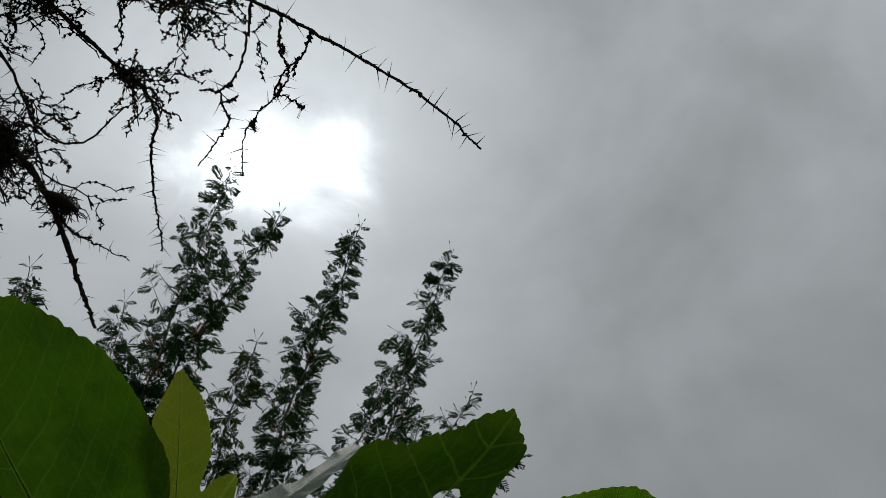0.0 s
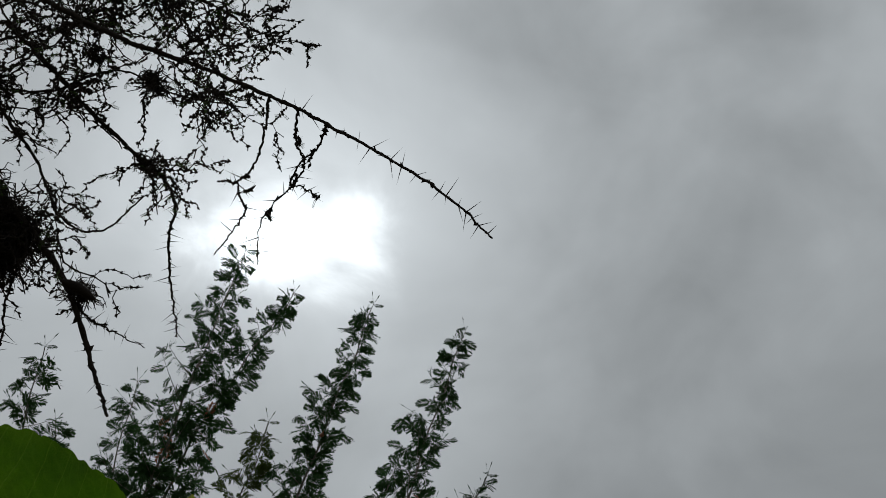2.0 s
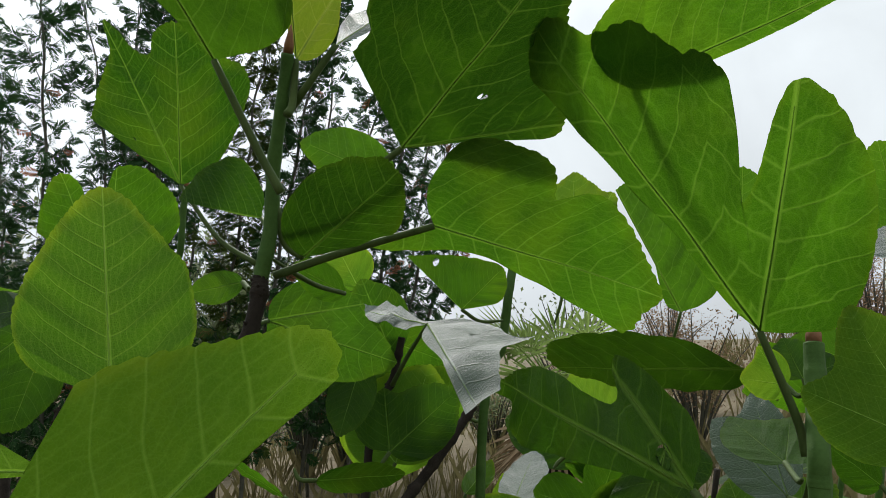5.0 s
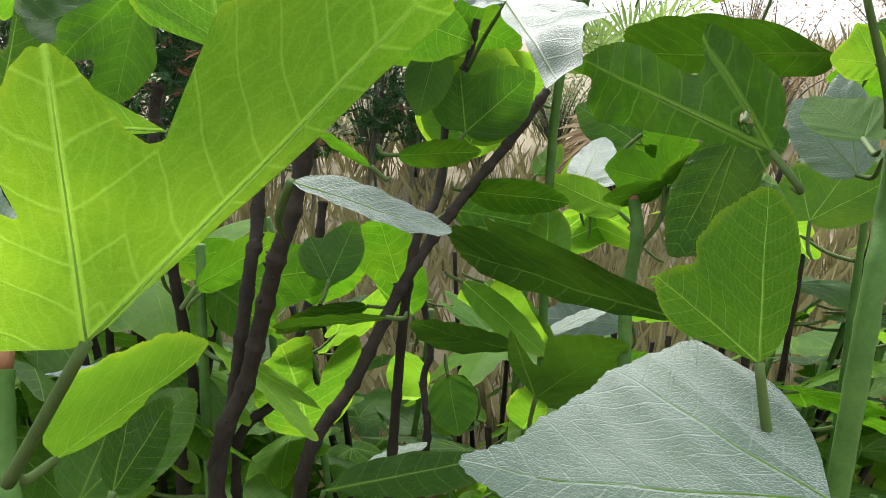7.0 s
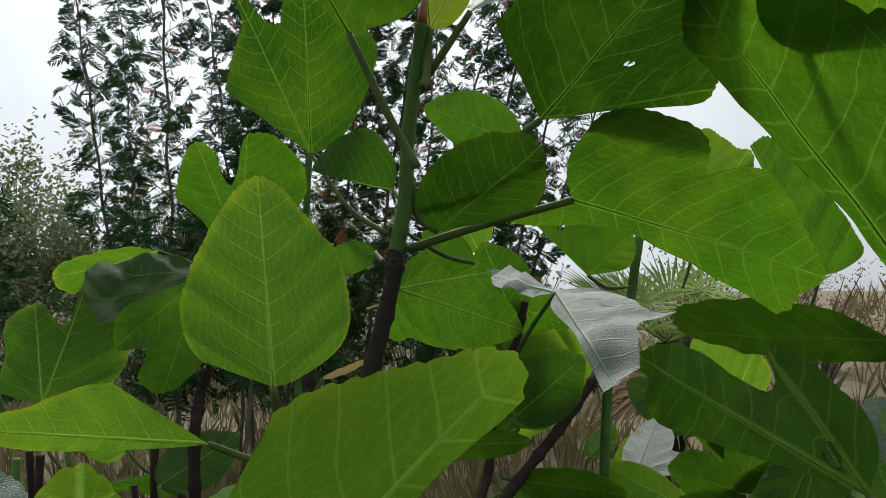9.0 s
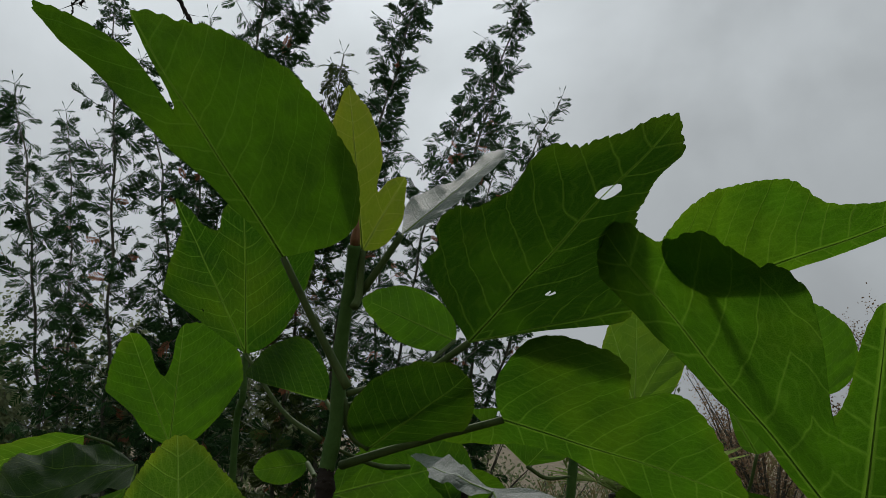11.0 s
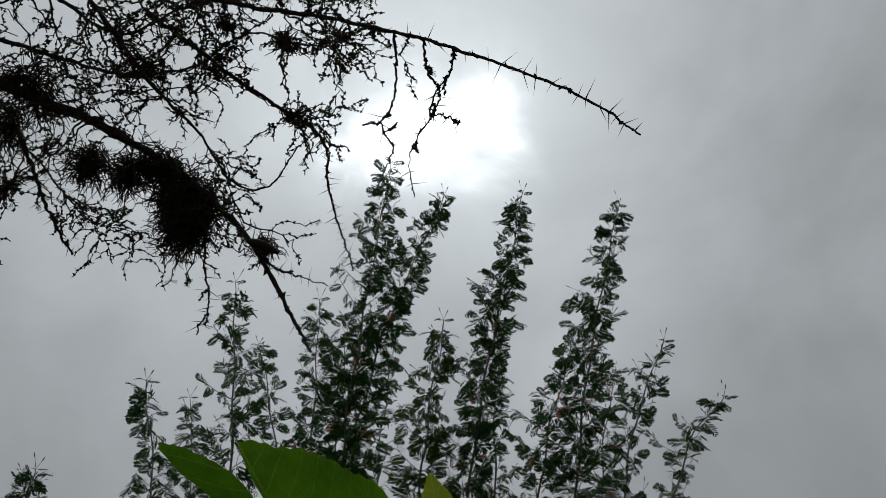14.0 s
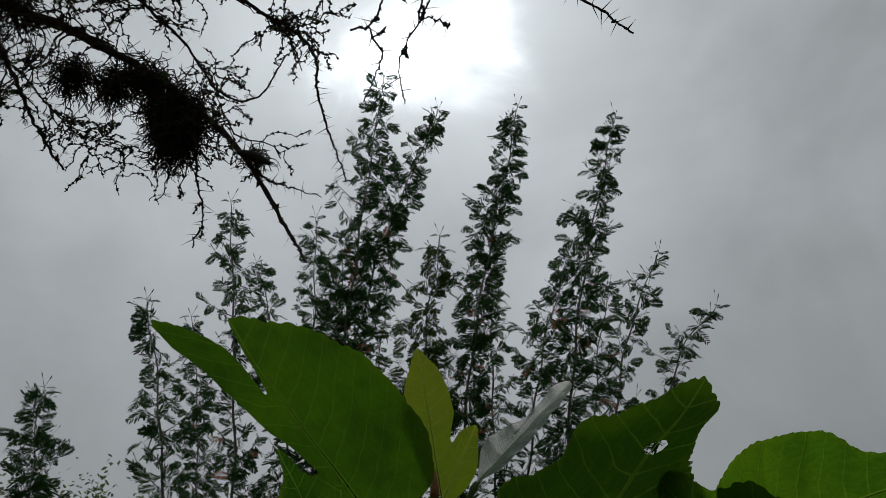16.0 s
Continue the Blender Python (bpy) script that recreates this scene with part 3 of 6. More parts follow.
def stem(pts, r0, r1, wood=1, foot=1, bud=1):
    """A shoot of the fig; its foot runs on down to the root."""
    p = [np.array(q) for q in pts]
    low = np.array([p[0][0] - 0.02, p[0][1] + 0.12, 0.0]) if not wood else ROOT + np.array([0.35 * (p[0][0] - ROOT[0]), 0.35 * (p[0][1] - ROOT[1]), 0])
    pre = [low, low * 0.3 + p[0] * 0.7] if foot else []
    if foot and not wood:
        d = unit(p[0] - p[1])
        low = p[0] + d * 0.22
        pre = [np.array([low[0], low[1] + 0.05, 0.0]), low]
    line = spline(pre + p, 190 if foot else 60)
    n = len(line)
    seg = np.r_[0, np.cumsum(np.linalg.norm(np.diff(line, axis=0), axis=1))]
    rad = np.interp(seg / seg[-1], [0, 0.5, 1], [r0 * 1.5 if foot else r0, r0 if foot else (r0 + r1) / 2, r1])
    for i in range(n):
        k = (seg[i] / 0.034) % 1.0
        rad[i] *= (1 + (0.26 if wood else 0.09) * math.exp(-((k - 0.5) / 0.12) ** 2)) * (1 + (0.05 if wood else 0.012) * math.sin(i * 1.7) * math.sin(i * 0.61))
    if not bud:
        rad = rad * np.sqrt(np.clip((seg[-1] - seg) / (2.2 * r1), 0.02, 1.0))
    tv, tf = tube(line, rad, 10)
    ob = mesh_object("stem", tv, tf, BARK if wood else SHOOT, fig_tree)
    if wood:
        rr, scars = random.Random(len(pts) * 7 + int(r0 * 1e5)), Scatter([KNOB])
        for i in range(60, n - 2, 3):
            a = rr.uniform(0, 6.28)
            q = unit((math.cos(a), math.sin(a), 0.35))
            scars.add(0, line[i] + q * rad[i] * 0.8, q, (0.1, 0.2, 1), rad[i] * rr.uniform(0.2, 0.45))
        scars.mesh("leaf_scar_crust", BARK, ob, True)
    if not wood and bud:
        top, d = line[-1], unit(line[-1] - line[-3])
        bv, bf = tube([top, top + d * 0.006, top + d * 0.013, top + d * 0.019], [r1 * 0.8, r1 * 0.8, r1 * 0.45, 0.0004], 8)
        mesh_object("bud", bv, bf, BUD, ob)
    return ob


stem([(-0.214, 0.473, 1.096), (-0.181, 0.470, 1.198), (-0.154, 0.464, 1.283), (-0.139, 0.475, 1.329), (-0.111, 0.507, 1.460), (-0.108, 0.516, 1.491)], 0.0068, 0.0055, wood=1)
stem([(-0.108, 0.516, 1.490), (-0.101, 0.513, 1.526), (-0.098, 0.505, 1.568), (-0.091, 0.494, 1.609), (-0.086, 0.484, 1.639)], 0.0055, 0.0042, wood=0, foot=0)
stem([(-0.215, 0.461, 1.055), (-0.195, 0.482, 1.184), (-0.181, 0.498, 1.273), (-0.181, 0.521, 1.295), (-0.186, 0.581, 1.394), (-0.194, 0.603, 1.452)], 0.006, 0.0045, wood=1)
stem([(-0.179, 0.587, 1.029), (-0.132, 0.643, 1.114), (-0.083, 0.699, 1.201), (-0.033, 0.757, 1.262), (0.027, 0.805, 1.326), (0.066, 0.836, 1.374)], 0.0075, 0.005, wood=1)
stem([(-0.083, 0.708, 1.198), (-0.054, 0.780, 1.272), (-0.046, 0.811, 1.347), (-0.031, 0.833, 1.388), (-0.022, 0.840, 1.407), (-0.012, 0.841, 1.451)], 0.006, 0.004, wood=1)
stem([(-0.290, 0.737, 0.970), (-0.245, 0.781, 1.027), (-0.223, 0.818, 1.097), (-0.207, 0.840, 1.165), (-0.197, 0.862, 1.244)], 0.007, 0.005, wood=1)
stem([(-0.355, 0.739, 0.915), (-0.365, 0.783, 0.993), (-0.344, 0.813, 1.038), (-0.335, 0.856, 1.140)], 0.012, 0.005, wood=1)
stem([(-0.076, 0.812, 0.934), (-0.080, 0.854, 1.011), (-0.071, 0.871, 1.049), (-0.085, 0.900, 1.129)], 0.006, 0.004, wood=1)
stem([(0.099, 0.527, 1.176), (0.102, 0.546, 1.227), (0.110, 0.557, 1.278), (0.112, 0.582, 1.299)], 0.007, 0.005, wood=0)
stem([(0.216, 0.407, 1.337), (0.219, 0.411, 1.363), (0.221, 0.413, 1.380), (0.233, 0.433, 1.410), (0.239, 0.442, 1.440)], 0.0075, 0.006, wood=0)
stem([(-0.172, 0.187, 1.260), (-0.183, 0.205, 1.283), (-0.186, 0.213, 1.299), (-0.187, 0.217, 1.311), (-0.187, 0.220, 1.318)], 0.0046, 0.0042, wood=0)
stem([(-0.305, 0.649, 1.284), (-0.309, 0.664, 1.363), (-0.304, 0.670, 1.393)], 0.006, 0.005, wood=1)
stem([(0.102, 0.840, 1.447), (0.109, 0.837, 1.498), (0.116, 0.843, 1.531)], 0.006, 0.005, wood=0)
stem([(-0.276, 0.900, 1.568), (-0.273, 0.895, 1.608), (-0.269, 0.891, 1.635)], 0.006, 0.004, wood=0)
# big leaf at the shoot tip
fig_leaf((-0.131, 0.468, 1.628), (-0.201, 0.371, 1.750), (0.911, -0.307, 0.277), margin=((-13, 0.13), (-15, 0.62), (-14, 1.10), (-13, 1.20), (-11, 1.16), (-5, 0.92), (-4, 0.66), (-2, 0.74), (-1, 0.93), (0, 1.00), (6, 0.95), (22, 0.81), (38, 0.67), (61, 0.49), (76, 0.40), (90, 0.32), (100, 0.20)), stalk=(-0.089, 0.481, 1.543), wave=0.01, gloss=3, seed=1)
# young yellow leaf
fig_leaf((-0.081, 0.488, 1.636), (-0.086, 0.453, 1.742), (0.915, 0.366, 0.168), margin=((-15, 0.11), (-8, 0.26), (-13, 0.60), (-11, 0.73), (-5, 0.89), (0, 1.00), (5, 0.92), (10, 0.81), (18, 0.56), (17, 0.43), (20, 0.38), (26, 0.47), (36, 0.54), (46, 0.42), (60, 0.31), (74, 0.20), (90, 0.09)), stalk=(-0.086, 0.483, 1.596), wave=0.009, tone=1, seed=2)
# folded leaf
fig_leaf((-0.054, 0.486, 1.646), (0.023, 0.547, 1.729), (0.762, -0.588, -0.269), margin=((-36, 0.43), (-23, 0.55), (-11, 0.64), (-8, 0.90), (-7, 1.03), (1, 1.00), (6, 0.68), (14, 0.37), (24, 0.16)), stalk=(-0.087, 0.501, 1.605), wave=0.0, seed=3, gloss=2)
# holed leaf
fig_leaf((-0.010, 0.467, 1.569), (0.095, 0.335, 1.662), (0.813, 0.575, -0.096), margin=((-46, 0.11), (-56, 0.36), (-53, 0.44), (-43, 0.49), (-43, 0.56), (-40, 0.63), (-36, 0.65), (-31, 0.62), (-26, 0.65), (-20, 0.80), (-17, 0.84), (-12, 0.84), (-0, 1.00), (3, 0.97), (6, 0.92), (9, 0.77), (15, 0.68), (42, 0.58), (63, 0.58), (65, 0.19)), stalk=(-0.095, 0.520, 1.532), wave=0.007, holes=((0.008, 0.716, 0.042), (0.125, 0.296, 0.020),), seed=4, gloss=3)
# long leaf
fig_leaf((0.119, 0.397, 1.587), (0.218, 0.311, 1.614), (0.535, 0.376, -0.757), margin=((-131, 0.11), (-110, 0.22), (-99, 0.27), (-72, 0.36), (-59, 0.43), (-51, 0.46), (-30, 0.57), (-17, 0.58), (-12, 0.61), (-0, 1.00), (2, 0.80), (13, 0.18)), stalk=(0.199, 0.501, 1.527), wave=0.009, seed=5)
# great lobed leaf
fig_leaf((0.202, 0.434, 1.448), (0.067, 0.406, 1.627), (0.473, -0.852, 0.224), margin=((-17, 0.10), (-5, 0.54), (-9, 0.75), (-8, 0.83), (-5, 0.93), (-1, 1.00), (2, 0.99), (4, 0.96), (7, 0.89), (15, 0.87), (21, 0.77), (23, 0.77), (26, 0.74), (29, 0.60), (26, 0.40), (28, 0.38), (31, 0.41), (38, 0.66), (40, 0.70), (44, 0.68), (59, 0.54), (76, 0.37), (105, 0.19), (114, 0.08)), stalk=(0.225, 0.434, 1.375), wave=0.009, seed=6)
# middle leaf
fig_leaf((0.011, 0.485, 1.521), (0.155, 0.467, 1.473), (0.205, -0.539, 0.817), margin=((-147, 0.18), (-145, 0.32), (-134, 0.24), (-22, 0.19), (-12, 0.50), (-13, 0.64), (-15, 0.89), (-11, 0.96), (-5, 0.96), (0, 1.00), (7, 0.93), (26, 0.75), (30, 0.67), (31, 0.58), (28, 0.54), (42, 0.58), (49, 0.58), (60, 0.52), (72, 0.47), (85, 0.40), (99, 0.26), (109, 0.19), (120, 0.09)), stalk=(-0.100, 0.527, 1.493), wave=0.009, seed=7)
# round leaf
fig_leaf((-0.079, 0.514, 1.504), (-0.012, 0.430, 1.546), (0.797, 0.405, -0.448), margin=((-78, 0.15), (-52, 0.33), (-35, 0.55), (-24, 0.74), (-14, 0.90), (-5, 1.02), (0, 1.00), (8, 0.90), (16, 0.78), (23, 0.64), (26, 0.45), (30, 0.25)), stalk=(-0.097, 0.511, 1.538), wave=0.009, seed=8, gloss=3)
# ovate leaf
fig_leaf((-0.128, 0.310, 1.424), (-0.141, 0.325, 1.515), (0.905, 0.422, 0.050), margin=((-61, 0.07), (-64, 0.31), (-56, 0.42), (-48, 0.50), (-38, 0.58), (-28, 0.66), (-15, 0.80), (0, 1.00), (22, 0.76), (31, 0.69), (53, 0.47), (64, 0.35), (78, 0.09)), stalk=(-0.134, 0.353, 1.390), wave=0.007, lit_copy=1, seed=9)
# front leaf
fig_leaf((-0.128, 0.170, 1.349), (-0.026, 0.197, 1.446), (0.566, 0.417, -0.711), margin=((-152, 0.03), (-129, 0.19), (-118, 0.23), (-96, 0.28), (-75, 0.30), (-68, 0.30), (-62, 0.27), (-61, 0.40), (-49, 0.54), (-45, 0.56), (-42, 0.54), (-26, 0.41), (-20, 0.44), (-23, 0.60), (-22, 0.67), (-19, 0.72), (-0, 1.00), (7, 0.86), (9, 0.80), (4, 0.64), (1, 0.27), (9, 0.06)), stalk=(-0.175, 0.195, 1.289), wave=0.007, lit_copy=1, seed=10)
# back left leaf
fig_leaf((-0.203, 0.646, 1.584), (-0.198, 0.603, 1.713), (0.996, 0.092, -0.003), margin=((-46, 0.19), (-57, 0.62), (-26, 0.91), (-23, 1.09), (-20, 0.99), (-16, 0.85), (-12, 0.82), (-8, 0.94), (0, 1.00), (13, 0.88), (28, 0.85), (34, 0.78), (55, 0.31), (70, 0.11)), stalk=(-0.129, 0.608, 1.510), wave=0.008, holes=((-0.277, 0.280, 0.017),), seed=11)
# pale lobed leaf
fig_leaf((-0.322, 0.796, 1.506), (-0.306, 0.772, 1.631), (0.969, 0.238, -0.074), margin=((-66, 0.20), (-50, 0.47), (-54, 0.65), (-38, 0.83), (-28, 0.96), (-21, 0.96), (-17, 0.85), (-16, 0.66), (-11, 0.57), (-5, 0.69), (-3, 0.88), (0, 1.00), (10, 1.03), (25, 0.96), (39, 0.82), (46, 0.65), (78, 0.16)), stalk=(-0.249, 0.818, 1.459), wave=0.012, seed=12)
# curled small leaf
fig_leaf((-0.115, 0.552, 1.538), (-0.189, 0.594, 1.559), (-0.046, -0.505, 0.862), margin=((-2, 0.28), (2, 0.61), (-0, 1.02), (16, 0.87), (33, 0.71), (52, 0.57), (68, 0.39), (90, 0.19)), stalk=(-0.101, 0.515, 1.518), wave=0.008, fold=-0.4, seed=13)
# level leaf
fig_leaf((-0.198, 0.414, 1.379), (-0.304, 0.377, 1.392), (0.057, 0.168, 0.984), margin=((-10, 0.12), (-4, 0.92), (-0, 1.01), (4, 0.97), (8, 0.83), (15, 0.73), (27, 0.56), (31, 0.46), (31, 0.32), (22, 0.22), (27, 0.10)), stalk=(-0.171, 0.434, 1.367), wave=0.009, lit_copy=1, seed=14)
# glossy lobed leaf
fig_leaf((0.012, 0.689, 1.461), (0.033, 0.518, 1.396), (0.902, -0.057, 0.428), margin=((-27, 0.10), (1, 0.57), (-0, 1.00), (8, 0.99), (13, 0.87), (20, 0.74), (23, 0.82), (28, 0.83), (27, 0.68), (49, 0.32), (68, 0.14), (155, 0.04), (-166, 0.16), (-169, 0.84), (-164, 1.08), (-159, 1.15), (-152, 0.70), (-152, 0.44), (-137, 0.15)), stalk=(-0.022, 0.750, 1.403), wave=0.03, fold=0.2, gloss=2, seed=15)
# low lobed leaf
fig_leaf((0.126, 0.355, 1.373), (0.073, 0.600, 1.411), (0.158, -0.117, 0.980), margin=((-4, 0.06), (-7, 0.23), (-14, 0.54), (-12, 0.73), (-10, 0.86), (-6, 0.94), (-3, 0.93), (-2, 1.07), (1, 1.01), (6, 0.82), (9, 0.63), (13, 0.36), (18, 0.35), (22, 0.41), (29, 0.40), (35, 0.32), (67, 0.14), (89, 0.07)), stalk=(0.142, 0.364, 1.353), wave=0.009, holes=((0.032, 0.109, 0.031),), seed=16)
# dark level leaf
fig_leaf((0.363, 0.804, 1.410), (0.190, 0.974, 1.410), (-0.494, -0.503, 0.709), margin=((-66, 0.12), (-39, 0.25), (-15, 0.61), (-10, 0.80), (-1, 0.99), (8, 1.02), (15, 0.87), (22, 0.70), (31, 0.45), (39, 0.21)), stalk=(0.388, 0.789, 1.377), wave=0.009, seed=17, gloss=4)
# left lobed leaf
fig_leaf((-0.573, 0.841, 1.333), (-0.561, 0.925, 1.496), (0.957, 0.224, -0.186), margin=((-82, 0.19), (-83, 0.30), (-50, 0.42), (-41, 0.61), (-32, 0.70), (-20, 0.72), (-12, 0.59), (-4, 0.55), (-2, 0.92), (-0, 1.01), (30, 0.64), (47, 0.56), (58, 0.44), (70, 0.21)), stalk=(-0.547, 0.842, 1.259), wave=0.008, lit_copy=1, seed=18)
# glossy curled leaf
fig_leaf((-0.373, 0.838, 1.487), (-0.506, 0.821, 1.456), (-0.226, 0.834, 0.503), margin=((-92, 0.37), (-55, 0.29), (-28, 0.46), (-23, 0.69), (-25, 0.86), (-9, 0.98), (12, 1.08), (29, 1.08), (42, 0.76), (55, 0.42)), stalk=(-0.383, 0.831, 1.388), wave=0.03, gloss=1, seed=19)
# far left leaf
fig_leaf((-0.486, 0.639, 1.379), (-0.502, 0.598, 1.446), (0.951, 0.104, 0.291), margin=((-25, 0.29), (-23, 0.69), (-22, 1.14), (-10, 1.33), (0, 1.00), (8, 0.82), (17, 0.56), (33, 0.21)), stalk=(-0.465, 0.644, 1.323), lit_copy=1, seed=20)
# behind leaf
fig_leaf((-0.019, 0.687, 1.597), (-0.110, 0.735, 1.647), (0.365, -0.243, 0.899), hw=(0.22, 0.29), stalk=(-0.103, 0.572, 1.544), seed=21)
# leaf below middle
fig_leaf((0.052, 0.795, 1.479), (0.096, 0.786, 1.522), (0.694, -0.019, -0.719), margin=((-89, 0.36), (-91, 0.88), (-92, 1.33), (-75, 1.09), (-36, 0.91), (-0, 1.01), (19, 0.86), (33, 0.67), (36, 0.33)), stalk=(0.098, 0.809, 1.467), holes=((-0.894, 0.269, 0.077),), seed=22)
# leaf behind right
fig_leaf((0.360, 0.979, 1.480), (0.290, 1.013, 1.655), (0.834, -0.371, 0.408), margin=((-39, 0.10), (2, 0.50), (-2, 0.98), (6, 1.02), (12, 0.85), (25, 0.61), (54, 0.37), (82, 0.29), (95, 0.14)), stalk=(0.329, 1.022, 1.412), seed=23)
# upper right leaf
fig_leaf((0.504, 0.730, 1.544), (0.481, 0.725, 1.644), (0.829, -0.535, 0.164), hw=(0.40, 0.40), stalk=(0.492, 0.745, 1.441), seed=24)
# right yellowish leaf
fig_leaf((0.081, 0.235, 1.314), (0.080, 0.242, 1.376), (0.763, -0.640, 0.089), margin=((-77, 0.17), (-74, 0.55), (-56, 0.78), (-47, 0.74), (-36, 0.69), (-30, 0.79), (-21, 0.87), (-11, 0.95), (-0, 1.01), (11, 0.85), (25, 0.38), (43, 0.14)), stalk=(0.096, 0.239, 1.264), lit_copy=1, seed=25)
# low front leaf
fig_leaf((0.093, 0.197, 1.283), (-0.024, 0.230, 1.271), (0.244, 0.949, 0.199), margin=((-21, 0.32), (-7, 0.84), (-0, 1.01), (10, 0.89), (42, 0.84), (56, 0.83), (66, 0.80), (71, 0.68), (80, 0.50), (89, 0.23)), stalk=(0.105, 0.197, 1.255), wave=0.01, gloss=2, seed=27)
# small leaf on the shoot
fig_leaf((-0.177, 0.226, 1.279), (-0.129, 0.262, 1.309), (-0.071, 0.693, -0.718), margin=((-83, 0.23), (-69, 0.52), (-60, 0.74), (-38, 0.85), (-22, 0.93), (-0, 1.00), (6, 0.83), (7, 0.61), (20, 0.46), (36, 0.28), (42, 0.12)), stalk=(-0.183, 0.207, 1.287), lit_copy=1, seed=28)
# grey edge-on leaf
fig_leaf((-0.101, 0.304, 1.369), (-0.031, 0.305, 1.345), (0.078, 0.966, 0.248), margin=((-36, 0.13), (-20, 0.26), (-17, 0.51), (-12, 0.77), (-7, 0.94), (1, 1.00), (11, 0.87), (20, 0.64), (41, 0.37), (58, 0.16)), stalk=(-0.114, 0.336, 1.335), gloss=2, seed=29)
# dark hollow leaf
fig_leaf((0.121, 0.456, 1.246), (-0.032, 0.561, 1.262), (-0.324, -0.585, 0.743), margin=((-27, 0.13), (-17, 0.32), (-10, 0.75), (-7, 0.88), (-0, 1.01), (9, 0.99), (20, 0.89), (24, 0.78), (39, 0.80), (46, 0.54), (54, 0.33), (71, 0.14)), stalk=(0.103, 0.435, 1.234), fold=0.2, seed=30, gloss=4)
# heart leaf
fig_leaf((-0.047, 0.884, 1.290), (0.071, 0.909, 1.406), (0.582, 0.436, -0.686), margin=((-94, 0.21), (-83, 0.43), (-64, 0.60), (-43, 0.72), (-26, 0.83), (-11, 0.93), (1, 0.99), (14, 0.83), (23, 0.63), (38, 0.39), (51, 0.15)), stalk=(-0.048, 0.876, 1.243), lit_copy=1, seed=31)
# leaf behind stems
fig_leaf((-0.042, 0.922, 1.220), (0.097, 0.887, 1.201), (0.227, 0.409, 0.884), hw=(0.22, 0.22), stalk=(-0.062, 0.898, 1.207), seed=32)
# low dark leaf
fig_leaf((0.035, 0.573, 1.130), (0.096, 0.512, 1.211), (0.858, 0.308, -0.411), margin=((-56, 0.38), (-53, 0.58), (-45, 0.88), (-42, 0.66), (-33, 0.46), (-27, 0.52), (-30, 0.76), (-11, 0.92), (-0, 1.00), (19, 0.71), (47, 0.47), (87, 0.38), (111, 0.28)), stalk=(0.035, 0.593, 1.080), wave=0.012, gloss=4, seed=33)
# dark blade
fig_leaf((0.023, 0.657, 1.138), (-0.076, 0.630, 1.173), (0.408, -0.548, 0.730), margin=((-41, 0.22), (-31, 0.51), (-24, 0.73), (-14, 0.89), (-0, 1.01), (9, 0.86), (19, 0.61), (31, 0.34), (59, 0.10)), stalk=(0.023, 0.677, 1.088), wave=0.012, gloss=4, seed=34)
# leaf left low
fig_leaf((-0.256, 0.305, 1.230), (-0.296, 0.310, 1.241), (0.164, 0.971, 0.172), hw=(0.39, 0.39), stalk=(-0.241, 0.290, 1.231), seed=36, gloss=2)
# right glossy leaf
fig_leaf((0.139, 0.577, 1.314), (0.088, 0.588, 1.301), (0.314, 0.700, -0.641), hw=(0.35, 0.35), lobes=((-129, 1.03, 0.41, 0.41),), stalk=(0.113, 0.554, 1.270), seed=37, gloss=1)
# pale back leaf
fig_leaf((-0.020, 0.827, 1.316), (0.019, 0.856, 1.417), (0.923, -0.264, -0.280), hw=(0.46, 0.46), lobes=((-59, 0.74, 0.29, 0.29),), stalk=(-0.044, 0.823, 1.294), seed=39, lit_copy=1)
# netted back leaf
fig_leaf((-0.024, 0.881, 1.431), (-0.142, 0.896, 1.484), (0.396, -0.110, 0.912), hw=(0.31, 0.31), lobes=((44, 0.73, 0.31, 0.31),), stalk=(-0.021, 0.860, 1.406), seed=40)
# leaf behind the stem
fig_leaf((-0.150, 0.754, 1.451), (-0.023, 0.800, 1.422), (-0.211, -0.045, -0.976), hw=(0.26, 0.26), lobes=((13, 0.29, 0.25, 0.25),), stalk=(-0.165, 0.711, 1.446), seed=41)
# dark leaf under
fig_leaf((-0.133, 0.745, 1.152), (-0.231, 0.739, 1.127), (-0.128, -0.727, 0.674), hw=(0.30, 0.30), stalk=(-0.109, 0.748, 1.152), seed=42, gloss=4)
# low left leaf
fig_leaf((-0.265, 0.644, 1.209), (-0.153, 0.752, 1.194), (0.035, -0.173, -0.984), hw=(0.22, 0.22), lobes=((40, 0.55, 0.2, 0.2),), stalk=(-0.283, 0.630, 1.190), seed=43)
# leaf by the foot
fig_leaf((-0.258, 0.368, 1.163), (-0.220, 0.465, 1.191), (0.835, -0.181, -0.519), hw=(0.26, 0.26), lobes=((-23, 0.65, 0.23, 0.23),), stalk=(-0.259, 0.351, 1.141), seed=44)
# lower broad leaf
fig_leaf((0.168, 0.511, 1.370), (0.131, 0.467, 1.292), (-0.899, 0.390, 0.197), hw=(0.25, 0.25), lobes=((9, 1.07, 0.24, 0.24), (-39, 0.36, 0.26, 0.26)), stalk=(0.186, 0.549, 1.394), seed=45, wave=0.01, gloss=1)
# leaf low right
fig_leaf((0.250, 0.509, 1.359), (0.236, 0.563, 1.384), (0.969, 0.161, 0.186), hw=(0.41, 0.41), lobes=((43, 0.96, 0.39, 0.39),), stalk=(0.221, 0.433, 1.362), seed=46, gloss=1)
